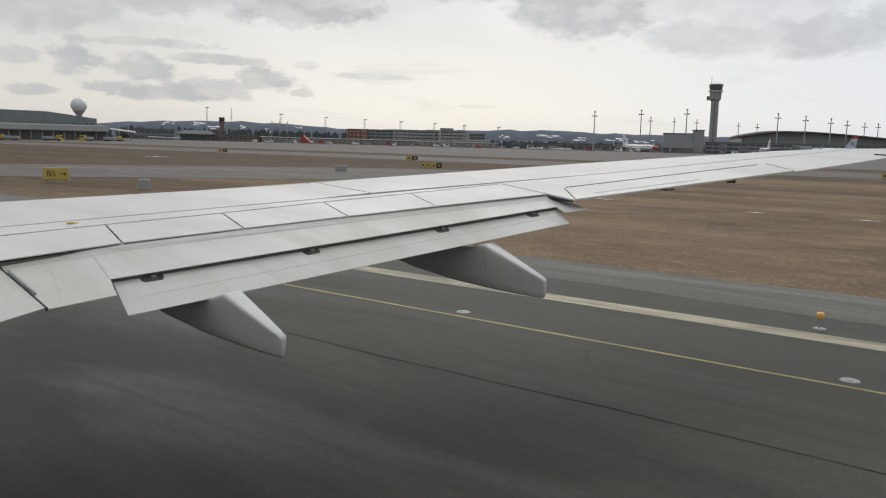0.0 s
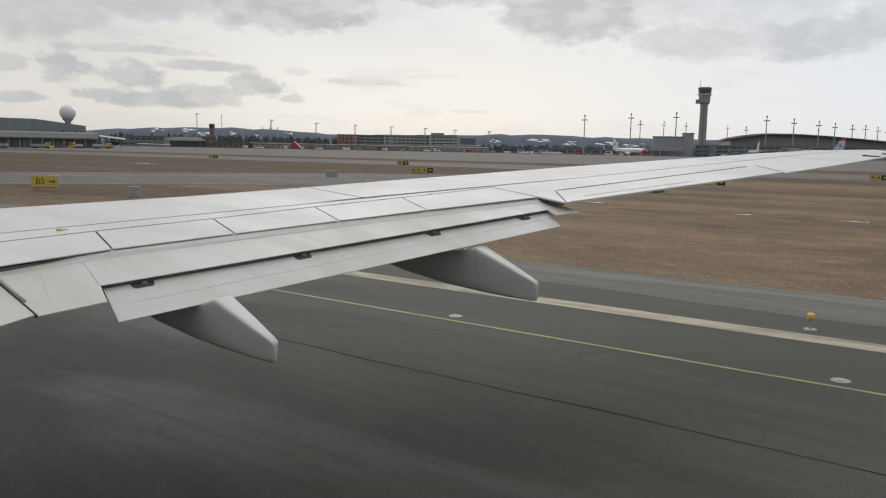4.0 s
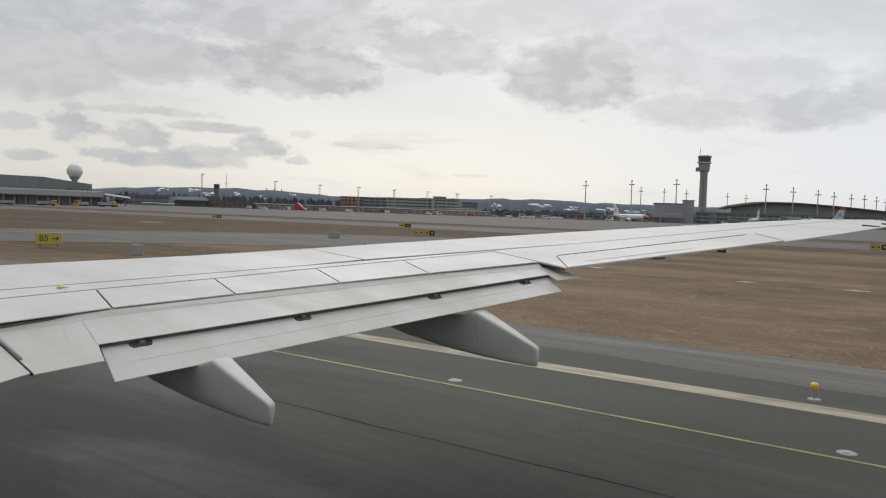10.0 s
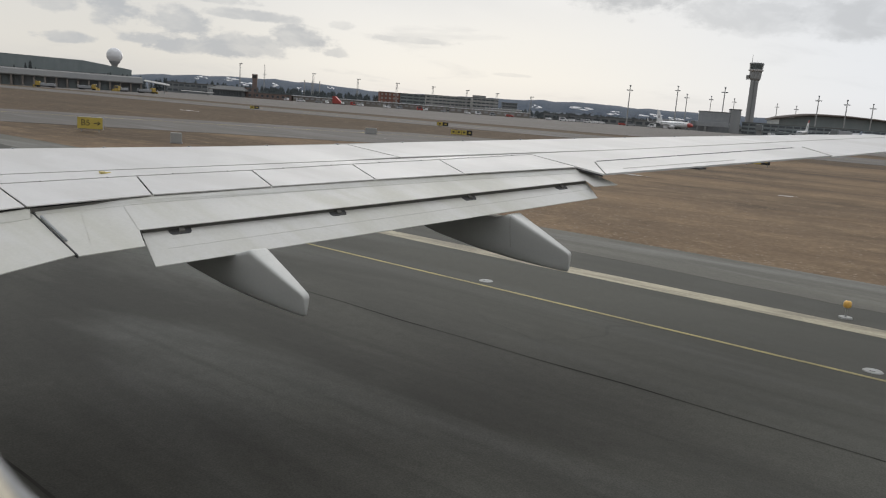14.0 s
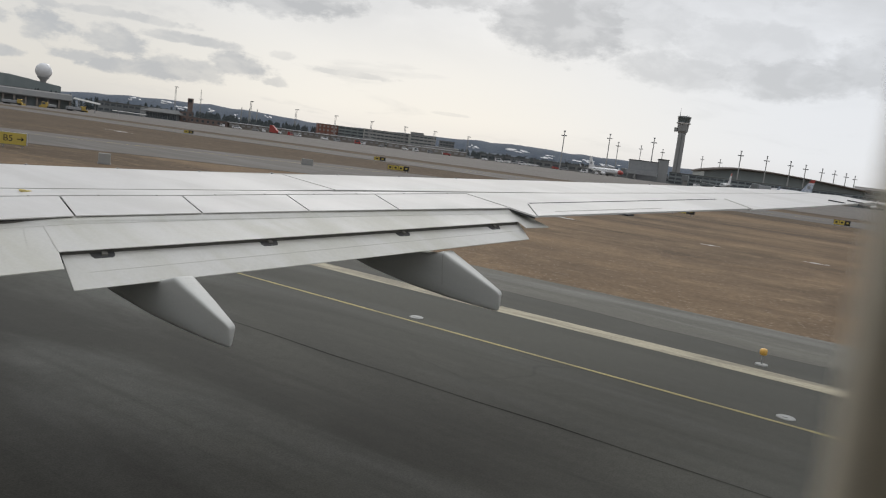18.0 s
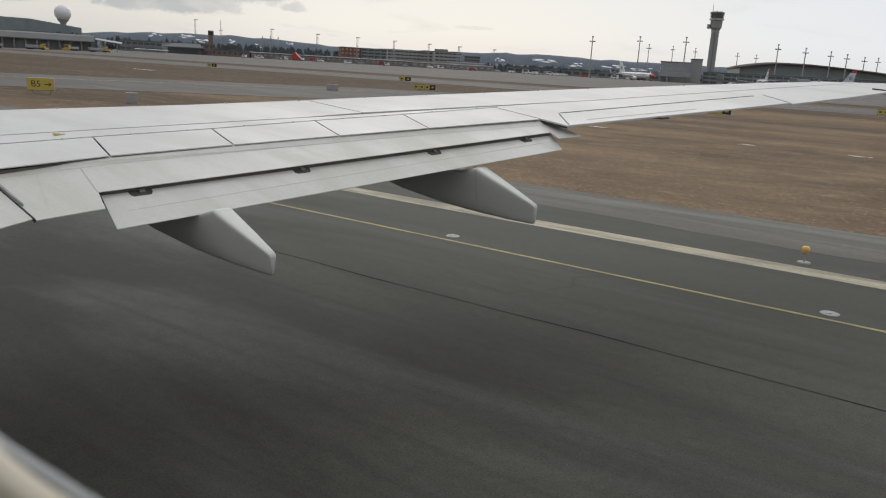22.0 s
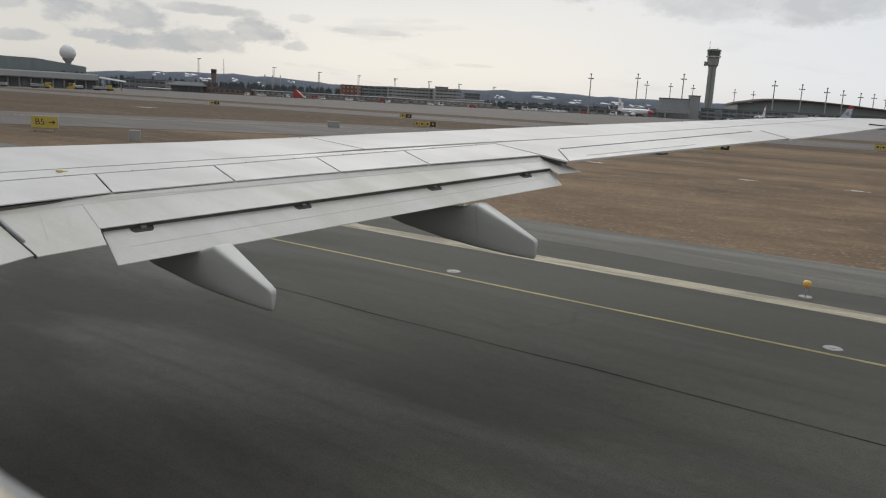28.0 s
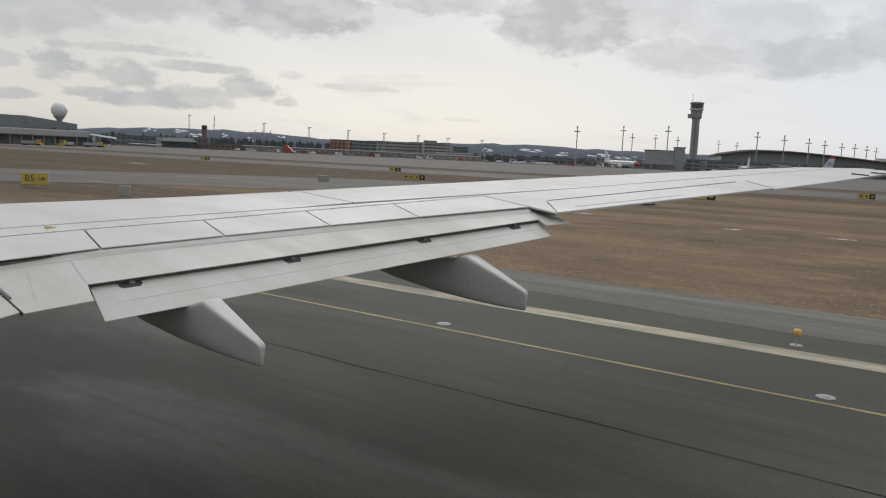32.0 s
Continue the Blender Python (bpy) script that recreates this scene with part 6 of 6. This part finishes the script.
# ---- grass tufts along the shoulder ----
def tufts():
    """Low straw tussocks over the near meadow, lying thick in drifts and thin between them."""
    rng = np.random.default_rng(4)
    count = 9000
    far = rng.random(count) ** 1.3
    y = 24.0 + 26.0 * far
    x = rng.uniform(-1.0, 0.25, count) * (y * 0.8 + 8.0)
    drift = np.sin(x * 0.31 + 2.0 * np.sin(y * 0.17)) * np.sin(y * 0.43 + 1.7 * np.sin(x * 0.13)) + np.sin(x * 1.3 + y * 0.9) * 0.5
    keep = rng.random(count) < 0.55 + 0.35 * drift
    x, y = x[keep], y[keep]
    n = len(x)
    h = rng.uniform(0.006, 0.016, n) * np.clip((y - 23.7) / 2.0, 0.3, 1.0)
    turn = rng.uniform(0, math.tau, n)
    w = rng.uniform(0.02, 0.06, n)
    lean = rng.uniform(0.08, 0.22, n)
    cx, cy = np.cos(turn), np.sin(turn)
    verts = np.zeros((n, 3, 3))
    verts[:, 0] = np.stack([x - w * cx, y - w * cy,  np.full(n, 0.003)], 1)
    verts[:, 1] = np.stack([x + w * cx, y + w * cy,  np.full(n, 0.003)], 1)
    verts[:, 2] = np.stack([x - lean * cy, y + lean * cx, h], 1)
    me = bpy.data.meshes.new("grass_tufts")
    me.from_pydata(verts.reshape(-1, 3).tolist(), [], np.arange(n * 3).reshape(-1, 3).tolist())
    me.materials.append(STRAW)
    tagged(new("grass_tufts", me), "dry straw tussocks in the grass beside the runway", "grass", kind="stuff")


def straw():
    m = bpy.data.materials.new("straw")
    m.use_nodes = True
    k = Nodes(m.node_tree)
    out = k.add("ShaderNodeOutputMaterial")
    b = k.add("ShaderNodeBsdfPrincipled")
    k.link(b.outputs[0], out.inputs[0])
    r = k.add("ShaderNodeNewGeometry").outputs["Random Per Island"]
    coord = k.add("ShaderNodeTexCoord").outputs["Object"]
    n = k.noise(coord, 0.14, 5.0)
    col = k.mix(r, (0.21, 0.154, 0.107), (0.29, 0.214, 0.148))
    col = k.mix(k.ramp(n, 0.45, 0.62, 0.0, 0.5), col, (0.20, 0.150, 0.104))
    k.link(col, b.inputs["Base Color"])
    b.inputs["Roughness"].default_value = 0.9
    return m


STRAW = straw()
tufts()
